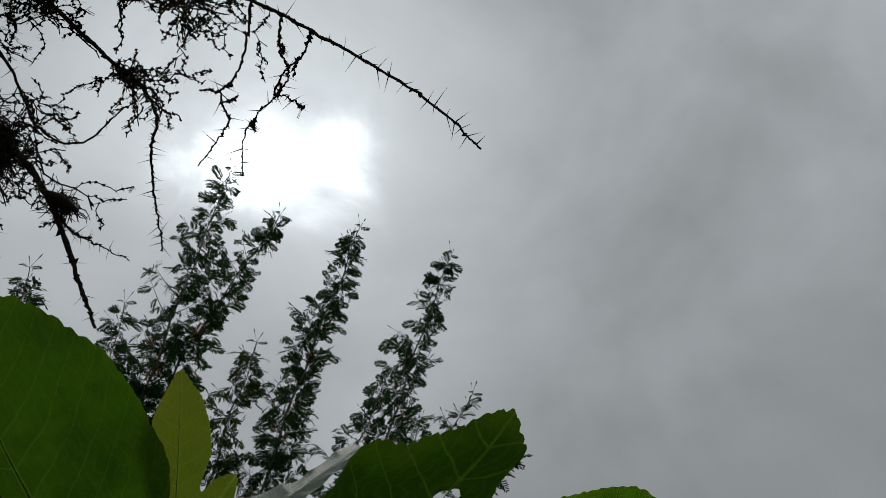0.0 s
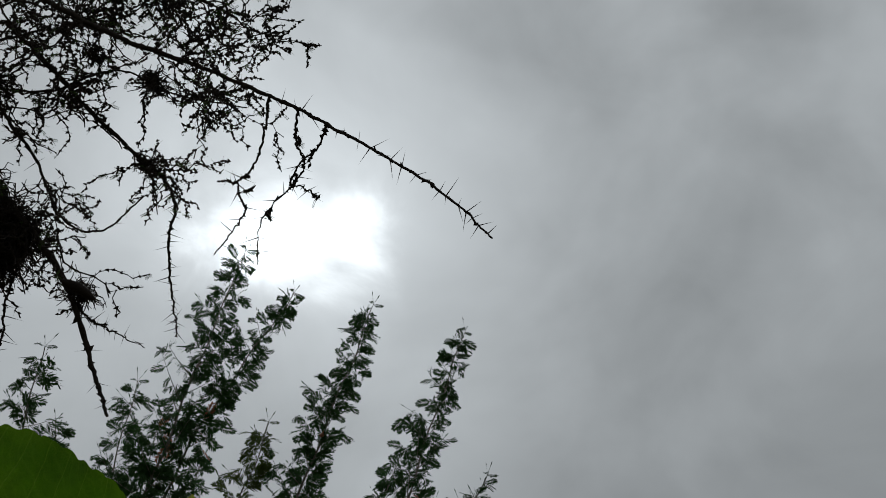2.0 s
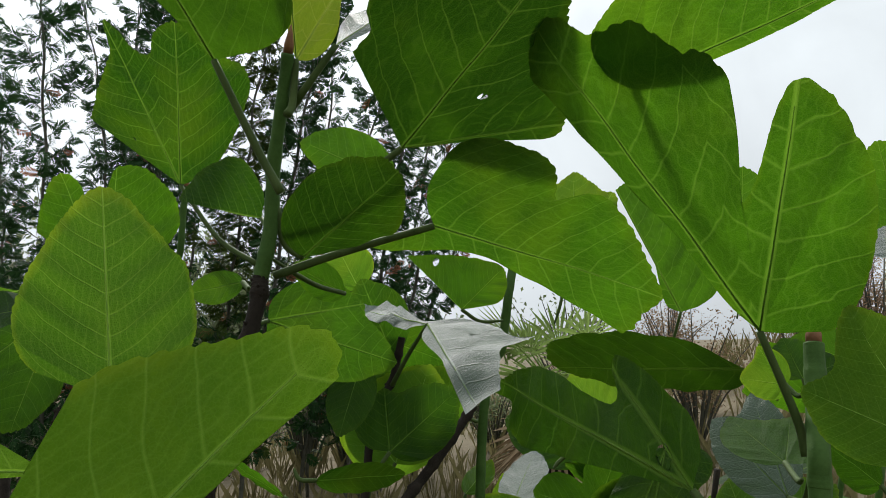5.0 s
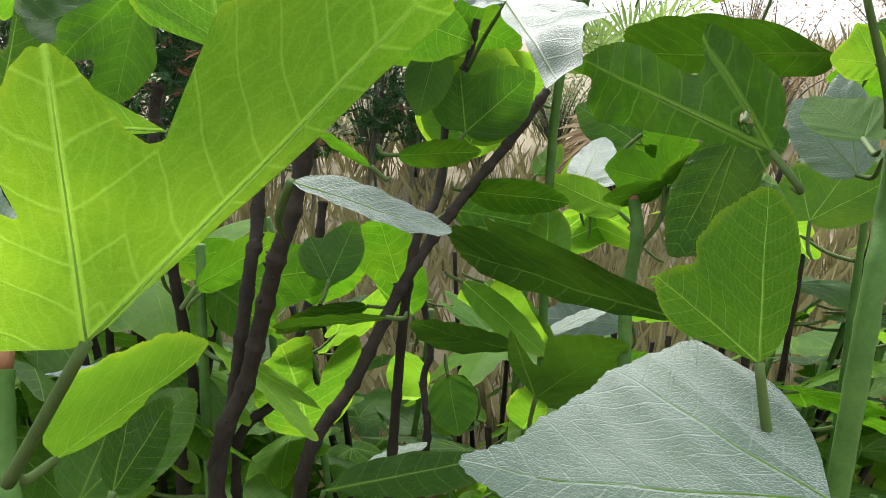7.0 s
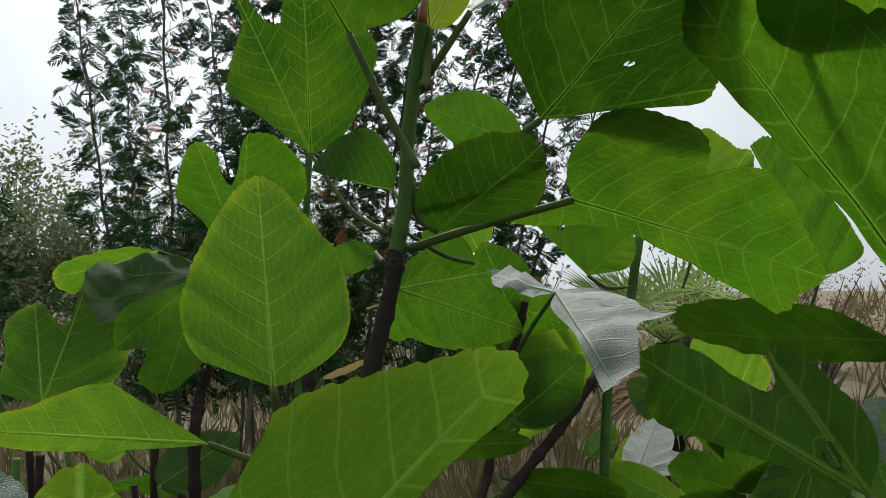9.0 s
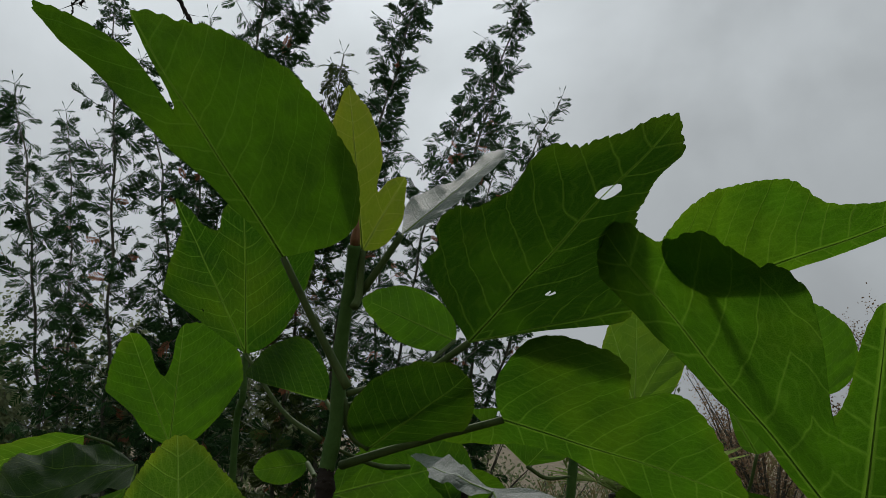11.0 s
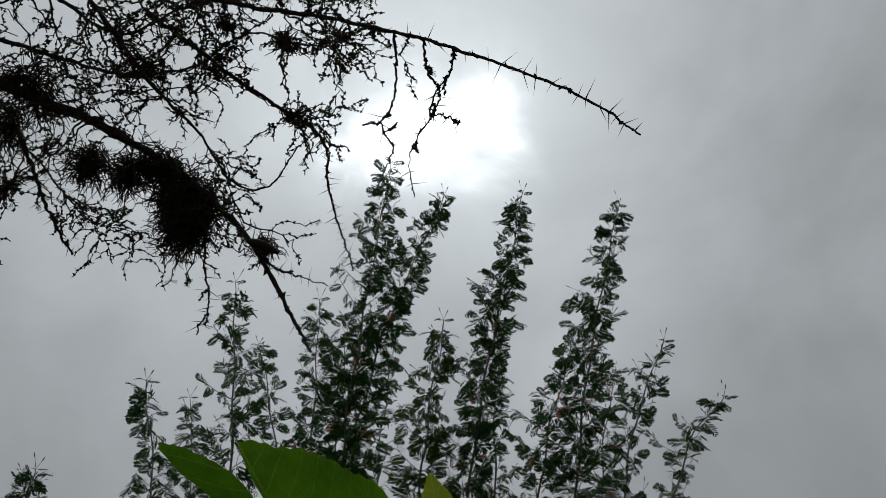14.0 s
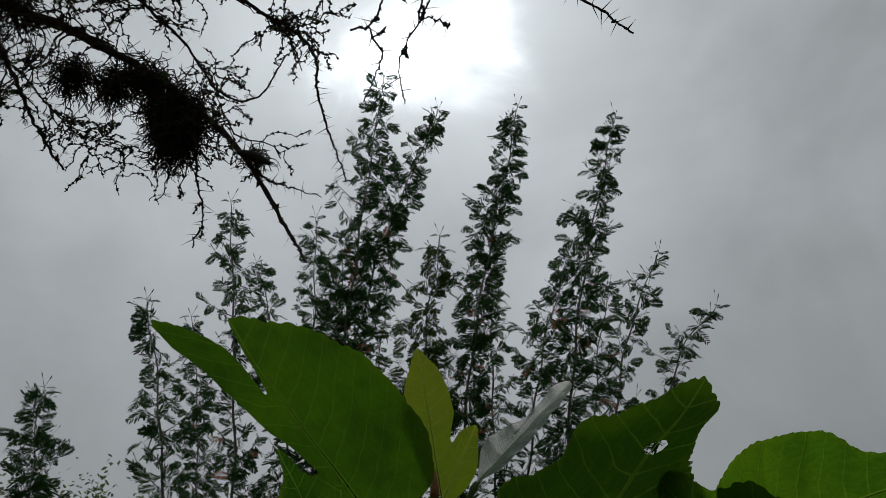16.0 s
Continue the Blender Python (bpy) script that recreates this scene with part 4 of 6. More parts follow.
# left under leaf
fig_leaf((-0.279, 0.600, 1.477), (-0.316, 0.607, 1.380), (0.932, -0.034, -0.360), margin=((-50, 0.36), (-47, 0.75), (-38, 0.91), (-31, 0.95), (-18, 0.76), (-13, 1.00), (0, 1.00), (22, 0.64), (25, 0.33)), stalk=(-0.267, 0.625, 1.449), seed=47)
# pale sheen leaf
fig_leaf((0.112, 0.866, 1.261), (0.155, 0.969, 1.306), (0.909, -0.409, 0.076), hw=(0.25, 0.25), lobes=((54, 0.55, 0.2, 0.2), (-39, 0.29, 0.17, 0.17)), stalk=(0.116, 0.853, 1.214), seed=48, gloss=2)
# left low wide leaf
fig_leaf((-0.408, 0.637, 1.294), (-0.410, 0.573, 1.286), (0.573, -0.119, 0.811), hw=(0.52, 0.52), lobes=((-178, 0.84, 0.47, 0.47),), stalk=(-0.386, 0.637, 1.254), seed=49)
# textured grey leaf
fig_leaf((-0.238, 0.279, 1.333), (-0.289, 0.330, 1.399), (0.771, 0.626, 0.116), margin=((-149, 0.34), (-124, 0.38), (-38, 0.51), (-11, 0.94), (-1, 1.01), (8, 0.87), (26, 0.68), (32, 0.50), (70, 0.34), (88, 0.18)), stalk=(-0.228, 0.274, 1.308), wave=0.012, gloss=2, seed=50)
# broad leaf under the shoot
fig_leaf((-0.368, 0.711, 1.277), (-0.325, 0.800, 1.307), (0.679, -0.087, -0.729), hw=(0.30, 0.30), stalk=(-0.344, 0.710, 1.239), seed=51)
# leaf by the right stem
fig_leaf((0.134, 0.578, 1.316), (0.097, 0.631, 1.320), (-0.058, -0.115, 0.992), hw=(0.37, 0.37), lobes=((119, 0.81, 0.36, 0.36),), stalk=(0.128, 0.571, 1.285), seed=52)
# small dark leaf
fig_leaf((-0.023, 0.779, 1.272), (0.086, 0.785, 1.256), (0.149, -0.587, 0.796), hw=(0.28, 0.28), stalk=(-0.040, 0.782, 1.282), seed=53)
# right low leaf
fig_leaf((0.151, 0.492, 1.304), (0.139, 0.537, 1.331), (0.964, 0.263, -0.023), hw=(0.48, 0.48), lobes=((53, 1.61, 0.53, 0.53),), stalk=(0.155, 0.484, 1.286), seed=54, gloss=1)
# orange withering leaf
fig_leaf((-0.260, 0.921, 1.356), (-0.202, 0.935, 1.379), (0.346, -0.881, -0.324), hw=(0.18, 0.18), stalk=(-0.271, 0.915, 1.329), seed=55, tone=2)
# small left leaf
fig_leaf((-0.134, 0.582, 1.493), (-0.183, 0.612, 1.487), (0.116, -0.016, -0.993), hw=(0.24, 0.24), stalk=(-0.122, 0.544, 1.486), seed=56)
# dark leaf below the fork
fig_leaf((-0.126, 0.646, 1.465), (-0.018, 0.717, 1.427), (-0.240, -0.150, -0.959), hw=(0.27, 0.27), lobes=((-26, 0.69, 0.24, 0.24),), stalk=(-0.130, 0.585, 1.458), seed=57)
# leaf beside the fork
fig_leaf((-0.060, 0.634, 1.487), (-0.105, 0.647, 1.513), (-0.304, 0.531, -0.791), hw=(0.37, 0.37), stalk=(-0.103, 0.516, 1.505), seed=58, gloss=1)
# shaded leaf
fig_leaf((-0.051, 0.736, 1.427), (-0.071, 0.710, 1.361), (-0.957, 0.215, 0.197), hw=(0.34, 0.34), stalk=(-0.029, 0.736, 1.421), seed=59, gloss=1)
# low middle leaf
fig_leaf((-0.088, 0.682, 1.325), (-0.011, 0.707, 1.324), (0.209, -0.613, 0.762), hw=(0.26, 0.26), stalk=(-0.108, 0.682, 1.336), seed=60)
# right small leaf
fig_leaf((0.292, 0.583, 1.407), (0.271, 0.616, 1.411), (-0.230, -0.260, 0.938), hw=(0.45, 0.45), lobes=((57, 0.9, 0.39, 0.39),), stalk=(0.283, 0.542, 1.402), seed=61, lit_copy=1)
# right tall leaf
fig_leaf((0.370, 0.700, 1.405), (0.366, 0.726, 1.443), (0.911, -0.299, 0.285), hw=(0.54, 0.54), lobes=((82, 0.86, 0.54, 0.54),), stalk=(0.376, 0.695, 1.379), seed=62)
# right low lobe
fig_leaf((0.159, 0.771, 1.332), (0.216, 0.732, 1.309), (-0.079, -0.590, 0.804), hw=(0.41, 0.41), stalk=(0.141, 0.772, 1.315), seed=63)
# little bright leaf, in the lit colour
fig_leaf((0.063, 0.925, 1.263), (0.098, 0.947, 1.297), (0.701, -0.647, -0.300), hw=(0.37, 0.37), stalk=(0.055, 0.919, 1.233), seed=65, lit_copy=1)
# bright low leaf, in the lit colour
fig_leaf((0.146, 0.801, 1.242), (0.070, 0.854, 1.272), (-0.464, -0.180, -0.867), hw=(0.22, 0.22), stalk=(0.166, 0.792, 1.228), seed=66, lit_copy=1)
# netted left leaf
fig_leaf((-0.511, 0.996, 1.520), (-0.624, 0.940, 1.479), (0.233, -0.835, 0.498), margin=((-76, 0.27), (-32, 0.37), (-18, 0.69), (-22, 0.93), (-13, 1.01), (1, 1.01), (12, 0.90), (23, 0.63), (37, 0.30)), stalk=(-0.476, 1.012, 1.505), lit_copy=1, seed=67)
# bright middle leaf, in the lit colour
fig_leaf((0.083, 1.047, 1.127), (0.229, 1.086, 1.183), (-0.244, -0.372, 0.896), hw=(0.24, 0.24), lobes=((22, 0.45, 0.21, 0.21),), stalk=(0.044, 1.043, 1.101), seed=68, lit_copy=1)
# brightened hanging leaf, in the lit colour
fig_leaf((-0.002, 0.897, 1.129), (0.083, 0.834, 1.069), (0.699, 0.628, 0.341), hw=(0.21, 0.21), stalk=(-0.031, 0.901, 1.141), seed=69, lit_copy=1)
# bright leaf behind
fig_leaf((0.198, 0.928, 1.540), (0.219, 0.956, 1.664), (0.793, -0.610, 0.008), hw=(0.36, 0.36), lobes=((29, 0.83, 0.28, 0.28), (-18, 0.86, 0.24, 0.24)), stalk=(0.180, 0.935, 1.465), seed=70, lit_copy=1)
# leaf behind the great leaf
fig_leaf((0.416, 0.906, 1.549), (0.415, 0.890, 1.656), (0.911, -0.410, -0.046), hw=(0.42, 0.42), stalk=(0.407, 0.915, 1.468), seed=71)
# lit leaf at the right stem
fig_leaf((0.284, 0.575, 1.322), (0.256, 0.641, 1.374), (0.739, -0.188, 0.647), hw=(0.28, 0.28), lobes=((25, 1.04, 0.25, 0.25),), stalk=(0.280, 0.536, 1.342), seed=80, gloss=2)
# dark leaf behind right
fig_leaf((0.474, 0.813, 1.380), (0.407, 0.904, 1.381), (-0.441, -0.334, 0.833), hw=(0.29, 0.29), lobes=((41, 0.88, 0.27, 0.27),), stalk=(0.485, 0.803, 1.356), seed=81)
# right back leaf
fig_leaf((0.564, 0.935, 1.412), (0.504, 0.970, 1.442), (0.350, -0.175, 0.920), hw=(0.46, 0.46), stalk=(0.577, 0.925, 1.370), seed=82)
# low right lobed leaf
fig_leaf((0.332, 0.749, 1.244), (0.386, 0.772, 1.309), (0.601, -0.765, -0.232), hw=(0.45, 0.45), lobes=((-43, 0.82, 0.34, 0.34), (28, 1.14, 0.37, 0.37)), stalk=(0.334, 0.737, 1.205), seed=83, lit_copy=1)
# dim leaf low right
fig_leaf((0.414, 0.663, 1.312), (0.394, 0.704, 1.341), (-0.048, -0.592, 0.804), hw=(0.56, 0.56), stalk=(0.426, 0.651, 1.294), seed=84)
# leaf under the lobed leaf
fig_leaf((0.238, 0.719, 1.285), (0.152, 0.770, 1.315), (-0.170, -0.696, 0.697), hw=(0.28, 0.28), stalk=(0.260, 0.708, 1.271), seed=85)
# brightened low leaf, in the lit colour
fig_leaf((0.140, 0.959, 1.216), (0.115, 0.975, 1.276), (0.916, -0.060, 0.397), hw=(0.46, 0.46), stalk=(0.137, 0.948, 1.172), seed=86, lit_copy=1)
# shaded low leaf
fig_leaf((-0.104, 0.599, 1.328), (-0.161, 0.613, 1.361), (0.046, -0.888, 0.457), hw=(0.32, 0.32), stalk=(-0.087, 0.599, 1.319), seed=87)
# leaf right of the fork
fig_leaf((-0.054, 0.916, 1.457), (0.043, 0.945, 1.421), (0.425, -0.438, 0.792), hw=(0.39, 0.39), lobes=((-49, 0.71, 0.32, 0.32),), stalk=(-0.080, 0.894, 1.477), seed=88)
# serrate leaf behind the stem
fig_leaf((-0.025, 0.769, 1.336), (0.046, 0.794, 1.395), (0.599, 0.148, -0.787), hw=(0.39, 0.39), lobes=((-56, 0.65, 0.37, 0.37),), stalk=(-0.047, 0.764, 1.310), seed=89)
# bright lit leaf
fig_leaf((0.053, 0.703, 1.196), (-0.028, 0.819, 1.220), (0.779, 0.445, 0.442), hw=(0.21, 0.21), lobes=((44, 0.82, 0.2, 0.2),), stalk=(0.087, 0.787, 1.144), seed=91, lit_copy=1)
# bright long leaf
fig_leaf((0.227, 1.023, 1.141), (0.127, 1.104, 1.175), (-0.196, -0.575, 0.794), hw=(0.26, 0.26), stalk=(0.256, 1.010, 1.122), seed=92, lit_copy=1)
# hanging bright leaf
fig_leaf((-0.028, 0.758, 1.175), (0.057, 0.706, 1.110), (0.695, 0.567, 0.442), hw=(0.17, 0.17), stalk=(-0.048, 0.762, 1.186), seed=93, lit_copy=1)
# dark leaf right of the stems
fig_leaf((-0.093, 0.575, 1.203), (-0.190, 0.578, 1.195), (-0.072, -0.823, 0.564), hw=(0.21, 0.21), stalk=(-0.075, 0.578, 1.207), seed=94, gloss=4)
# netted leaf by the stems
fig_leaf((-0.154, 0.652, 1.212), (-0.136, 0.708, 1.254), (0.887, 0.053, -0.459), hw=(0.31, 0.31), lobes=((-44, 0.68, 0.3, 0.3),), stalk=(-0.163, 0.643, 1.192), seed=95)
# low dark lobe
fig_leaf((-0.082, 0.517, 1.083), (0.010, 0.561, 1.080), (0.303, -0.582, 0.755), hw=(0.24, 0.24), stalk=(-0.106, 0.495, 1.091), seed=96)
# leaf under the dark leaf
fig_leaf((-0.045, 0.722, 1.081), (-0.033, 0.693, 1.025), (0.982, 0.088, 0.166), hw=(0.44, 0.44), stalk=(-0.048, 0.732, 1.102), seed=97)
# round green leaf
fig_leaf((0.052, 0.885, 0.968), (0.055, 0.865, 0.932), (0.992, -0.059, 0.107), hw=(0.61, 0.61), stalk=(0.050, 0.898, 0.993), seed=98, lit_copy=1)
# silver small leaf
fig_leaf((0.076, 0.871, 1.067), (0.166, 0.918, 1.089), (-0.418, 0.892, -0.174), hw=(0.24, 0.24), stalk=(0.056, 0.868, 1.053), seed=99, gloss=2)
# silver low leaf
fig_leaf((-0.133, 0.716, 0.975), (-0.074, 0.776, 0.969), (-0.694, 0.658, -0.293), hw=(0.27, 0.27), stalk=(-0.150, 0.708, 0.966), seed=100, gloss=2)
# bluish leaf by the foot
fig_leaf((-0.200, 0.303, 1.214), (-0.192, 0.366, 1.232), (0.430, 0.194, -0.882), hw=(0.24, 0.24), lobes=((-24, 0.68, 0.19, 0.19),), stalk=(-0.203, 0.289, 1.199), seed=101, gloss=1)
# silver leaf under the front leaf
fig_leaf((-0.225, 0.424, 1.233), (-0.290, 0.411, 1.226), (-0.179, 0.979, -0.097), hw=(0.24, 0.24), stalk=(-0.212, 0.430, 1.236), seed=102, gloss=2)
# leaf under the front leaf
fig_leaf((-0.236, 0.533, 1.245), (-0.184, 0.598, 1.268), (-0.158, 0.432, -0.888), hw=(0.28, 0.28), stalk=(-0.247, 0.523, 1.229), seed=103)
# lit left leaf
fig_leaf((-0.423, 0.547, 1.152), (-0.469, 0.556, 1.189), (0.606, -0.129, 0.785), hw=(0.37, 0.37), stalk=(-0.411, 0.545, 1.133), seed=104, lit_copy=1)
# leaf before the dead fronds
fig_leaf((0.222, 1.002, 1.284), (0.135, 1.080, 1.339), (0.653, 0.214, 0.726), hw=(0.28, 0.28), stalk=(0.247, 0.990, 1.258), seed=110)
# leaf beside the dead fronds
fig_leaf((0.300, 1.141, 1.310), (0.249, 1.163, 1.391), (0.813, -0.174, 0.556), hw=(0.42, 0.42), lobes=((58, 0.75, 0.37, 0.37),), stalk=(0.289, 1.134, 1.245), seed=111, lit_copy=1)
# shaded leaf behind the shoot
fig_leaf((0.058, 0.941, 1.360), (-0.017, 0.998, 1.383), (0.158, -0.184, 0.970), hw=(0.34, 0.34), stalk=(0.084, 0.936, 1.347), seed=112)
# lit leaf behind the shoot
fig_leaf((-0.070, 0.999, 1.518), (-0.100, 0.993, 1.578), (0.894, -0.020, 0.447), hw=(0.56, 0.56), stalk=(-0.062, 1.001, 1.457), seed=113, lit_copy=1)
# left low back leaf
fig_leaf((-0.466, 0.835, 1.284), (-0.548, 0.855, 1.325), (0.418, -0.128, 0.899), hw=(0.39, 0.39), stalk=(-0.441, 0.841, 1.257), seed=115, lit_copy=1)
# silver leaf at the right
fig_leaf((0.369, 0.497, 1.500), (0.338, 0.541, 1.523), (0.838, 0.397, 0.375), hw=(0.57, 0.57), stalk=(0.365, 0.476, 1.473), seed=120, gloss=2)
# right near leaf
fig_leaf((0.198, 0.288, 1.401), (0.152, 0.296, 1.423), (0.419, -0.098, 0.903), hw=(0.36, 0.36), lobes=((38, 1.19, 0.35, 0.35),), stalk=(0.217, 0.295, 1.379), seed=121, lit_copy=1)
# netted leaf between the stems
fig_leaf((-0.196, 0.756, 1.204), (-0.177, 0.805, 1.138), (0.975, -0.135, 0.179), margin=((-29, 0.73), (-18, 1.08), (0, 1.00), (28, 0.84), (57, 0.74), (78, 0.50), (117, 0.30)), stalk=(-0.196, 0.776, 1.154), wave=0.012, seed=130)
# lobed leaf behind the stem
fig_leaf((-0.088, 0.807, 1.118), (-0.159, 0.736, 1.214), (0.861, -0.306, 0.408), margin=((-19, 0.19), (4, 0.82), (-0, 1.00), (9, 1.08), (21, 1.22), (29, 1.16), (36, 0.86), (50, 0.44), (67, 0.14)), stalk=(-0.088, 0.827, 1.068), wave=0.012, seed=131)
# bright lobed leaf; the light from behind is in its colour
fig_leaf((-0.227, 0.841, 0.938), (-0.212, 0.689, 1.141), (0.997, 0.080, -0.017), margin=((-83, 0.15), (-38, 0.34), (-18, 0.59), (-6, 0.83), (0, 1.00), (6, 1.02), (7, 0.80), (8, 0.56), (10, 0.53), (11, 0.77), (16, 1.01), (22, 0.82), (29, 0.51), (42, 0.23)), stalk=(-0.227, 0.861, 0.888), wave=0.012, lit_copy=1, seed=132)
# bright long leaf; the light from behind is in its colour
fig_leaf((0.079, 0.863, 1.031), (-0.036, 0.768, 1.158), (0.808, -0.353, 0.471), margin=((2, 0.31), (1, 0.54), (-3, 0.74), (-0, 1.00), (6, 1.03), (9, 0.93), (16, 1.00), (25, 0.48), (34, 0.22)), stalk=(0.079, 0.883, 0.981), wave=0.012, lit_copy=1, seed=133)
# pale leaf with a silvery sheen
fig_leaf((0.201, 0.943, 1.053), (0.079, 0.954, 1.062), (0.118, 0.745, 0.656), margin=((-30, 0.27), (-24, 0.54), (-21, 0.86), (-11, 1.00), (-0, 1.01), (13, 0.85), (23, 0.55), (32, 0.28)), stalk=(0.201, 0.963, 1.003), wave=0.012, gloss=2, seed=134)
# broad dull leaf low down
fig_leaf((-0.133, 0.477, 1.100), (0.008, 0.499, 1.120), (0.205, -0.735, -0.647), margin=((-32, 0.18), (-17, 0.40), (-9, 0.61), (-3, 0.84), (-0, 1.01), (5, 0.90), (11, 0.68), (16, 0.36)), stalk=(-0.133, 0.497, 1.050), wave=0.012, gloss=1, seed=135)
# dark leaf beside the stems
fig_leaf((-0.331, 0.695, 1.222), (-0.254, 0.712, 1.200), (0.335, -0.565, 0.754), margin=((-60, 0.36), (-38, 0.57), (-20, 0.82), (-0, 1.00), (29, 1.12), (47, 0.91), (53, 0.47)), stalk=(-0.331, 0.715, 1.172), wave=0.012, seed=136)
# small round dark leaf
fig_leaf((-0.013, 0.783, 1.034), (-0.071, 0.839, 0.959), (0.853, 0.313, -0.417), margin=((-123, 0.36), (-89, 0.43), (-35, 0.55), (-1, 1.01), (13, 1.20), (24, 1.00), (30, 0.49)), stalk=(-0.013, 0.803, 0.984), wave=0.012, gloss=4, seed=137)
# small round lit leaf
fig_leaf((0.045, 0.822, 0.961), (0.064, 0.768, 1.034), (0.979, 0.123, -0.164), margin=((-42, 0.42), (-26, 0.88), (-15, 1.13), (-4, 1.10), (11, 0.70), (36, 0.31)), stalk=(0.045, 0.842, 0.911), wave=0.012, lit_copy=1, seed=138)
# lit leaf behind the fork
fig_leaf((-0.116, 0.925, 1.025), (-0.081, 0.974, 0.959), (0.920, -0.235, 0.314), margin=((-48, 0.44), (-37, 1.14), (-25, 1.70), (-10, 1.40), (5, 0.89), (26, 0.37)), stalk=(-0.116, 0.945, 0.975), wave=0.012, lit_copy=1, seed=139)


# ---- the rest of the fig's canopy ----
def leaf_variants():
    kinds = []
    rng = random.Random(5)
    for n in range(9):
        if n < 6:
            a = rng.uniform(36, 52)
            lob = ((-a, rng.uniform(0.62, 0.85), 0.2), (a + rng.uniform(-6, 6), rng.uniform(0.62, 0.85), 0.2), (-92, 0.36, 0.15), (92, 0.36, 0.15))
            hw, ov = rng.uniform(0.19, 0.25), 0
        else:
            lob, hw, ov = ((-34, 0.8, 0.22), (34, 0.8, 0.22), (-72, 0.5, 0.2), (72, 0.5, 0.2)), 0.26, 1
        v, uv, f, vv, vf = leaf_blade(1.0, (hw, hw), lob, 100 + n, 0.013, rng.uniform(-0.3, -0.05), rng.uniform(-0.1, 0.25), (), False, ovate=ov)
        s = 0.16
        uv[:, :2] *= s
        # most variants take the lit copy, which brightens the low canopy by colour
        blade = mesh_object("leaf", v * s, f, (BLADE_LIT, BLADE, BLADE_LIT, BLADE_GLOSSY, BLADE_LIT, BLADE, BLADE_LIT, BLADE, BLADE_LIT)[n], uvs=uv)
        ribs = mesh_object("rib", vv * s, vf, VEIN)
        kinds.append((blade.data, ribs.data))
        bpy.data.objects.remove(blade), bpy.data.objects.remove(ribs)
    return kinds


VARIANTS = leaf_variants()


def canopy_leaf(base, direction, up, size, rng, parent, stalk):
    blade, veins = rng.choice(VARIANTS)
    y = unit(direction)
    x = cross(y, unit(up))
    r = turn_of(y, x)
    ob = new("leaf", blade)
    ob.parent = parent
    m = Matrix.Identity(4)
    for i in range(3):
        for j in range(3):
            m[i][j] = r[i, j] * size / 0.16
        m[i][3] = base[i]
    ob.matrix_local = m
    vn = new("rib", veins)
    vn.parent = ob
    p = spline([stalk, (np.array(stalk) + base) / 2 + np.array([0, 0, -0.006]), base], 6)
    tv, tf = tube(p, np.linspace(0.0028, 0.002, 7), 6)
    inv = np.array(m.inverted())
    tv = np.array(tv) @ inv[:3, :3].T + inv[:3, 3]
    mesh_object("petiole", tv, tf, STALK, ob)


def canopy_shoot(foot, top, count, seed, parent):
    rng = random.Random(seed)
    foot, top = np.array(foot, dtype=float), np.array(top, dtype=float)
    mid = foot * 0.5 + top * 0.5 + np.array([rng.uniform(-.06, .06), rng.uniform(-.06, .06), -0.03])
    line = spline([foot, mid, top], 24)
    rad = np.linspace(0.009, 0.0045, 25) * np.array([1.18 if i % 3 == 0 else 0.95 for i in range(25)])
    tv, tf = tube(line, rad, 8)
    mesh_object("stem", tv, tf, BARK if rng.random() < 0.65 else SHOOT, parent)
    for i in range(count):
        k = 0.42 + 0.58 * (i + rng.random() * 0.5) / count
        p = line[min(24, int(k * 24))]
        a = i * 2.4 + rng.uniform(-0.5, 0.5)
        out = np.array([math.cos(a), math.sin(a), rng.uniform(0.1, 0.5)])
        base = p + out * rng.uniform(0.05, 0.09)
        tipdir = np.array([math.cos(a + rng.uniform(-.3, .3)), math.sin(a), rng.uniform(-0.45, 0.25)])
        up = np.array([rng.uniform(-0.5, 0.4), rng.uniform(0.2, 1.3), 1.0])
        canopy_leaf(base, tipdir, up, rng.uniform(0.12, 0.19), rng, parent, p)


rng = random.Random(11)
back_fig = thing("fig_tree", "second fig tree with broad lobed leaves, standing close behind", "fig tree")
for n in range(48):
    y = 0.70 + 0.95 * ((n * 0.7548) % 1.0)
    x = (-0.95 + 1.75 * ((n * 0.5698) % 1.0)) * y
    z = rng.uniform(0.65, 1.08) + 0.04 * y if y > 1.0 else rng.uniform(0.62, 0.92)
    if abs(x / y - 0.2) < 0.14 and y > 0.9:
        z = min(z, 1.0)
    parent = fig_tree if y < 1.15 else back_fig
    canopy_shoot((x * 0.75 + rng.uniform(-.1, .1), y + rng.uniform(0, .25), 0.0), (x, y, z), 9 if y < 1.1 else 5, 300 + n, parent)

for n in range(19):
    y = 0.66 + 0.5 * ((n * 0.7548) % 1.0)
    x = -0.52 + 1.16 * ((n * 0.6180) % 1.0)
    z = rng.uniform(0.92, 1.15) if y > 0.92 else rng.uniform(0.75, 0.95)
    if abs(x / y - 0.2) < 0.16:
        z = min(z, 1.08)
    canopy_shoot((x * 0.8, y + rng.uniform(0.05, .25), 0.0), (x, y, z), 8, 700 + n, fig_tree)

for n in range(12):
    y = 0.75 + 0.9 * ((n * 0.7548) % 1.0)
    x = (1 if n % 2 else -1) * (0.85 + 0.45 * ((n * 0.618) % 1.0))
    canopy_shoot((x * 0.8, y + 0.1, 0.0), (x, y, rng.uniform(0.75, 1.15)), 7, 800 + n, back_fig)

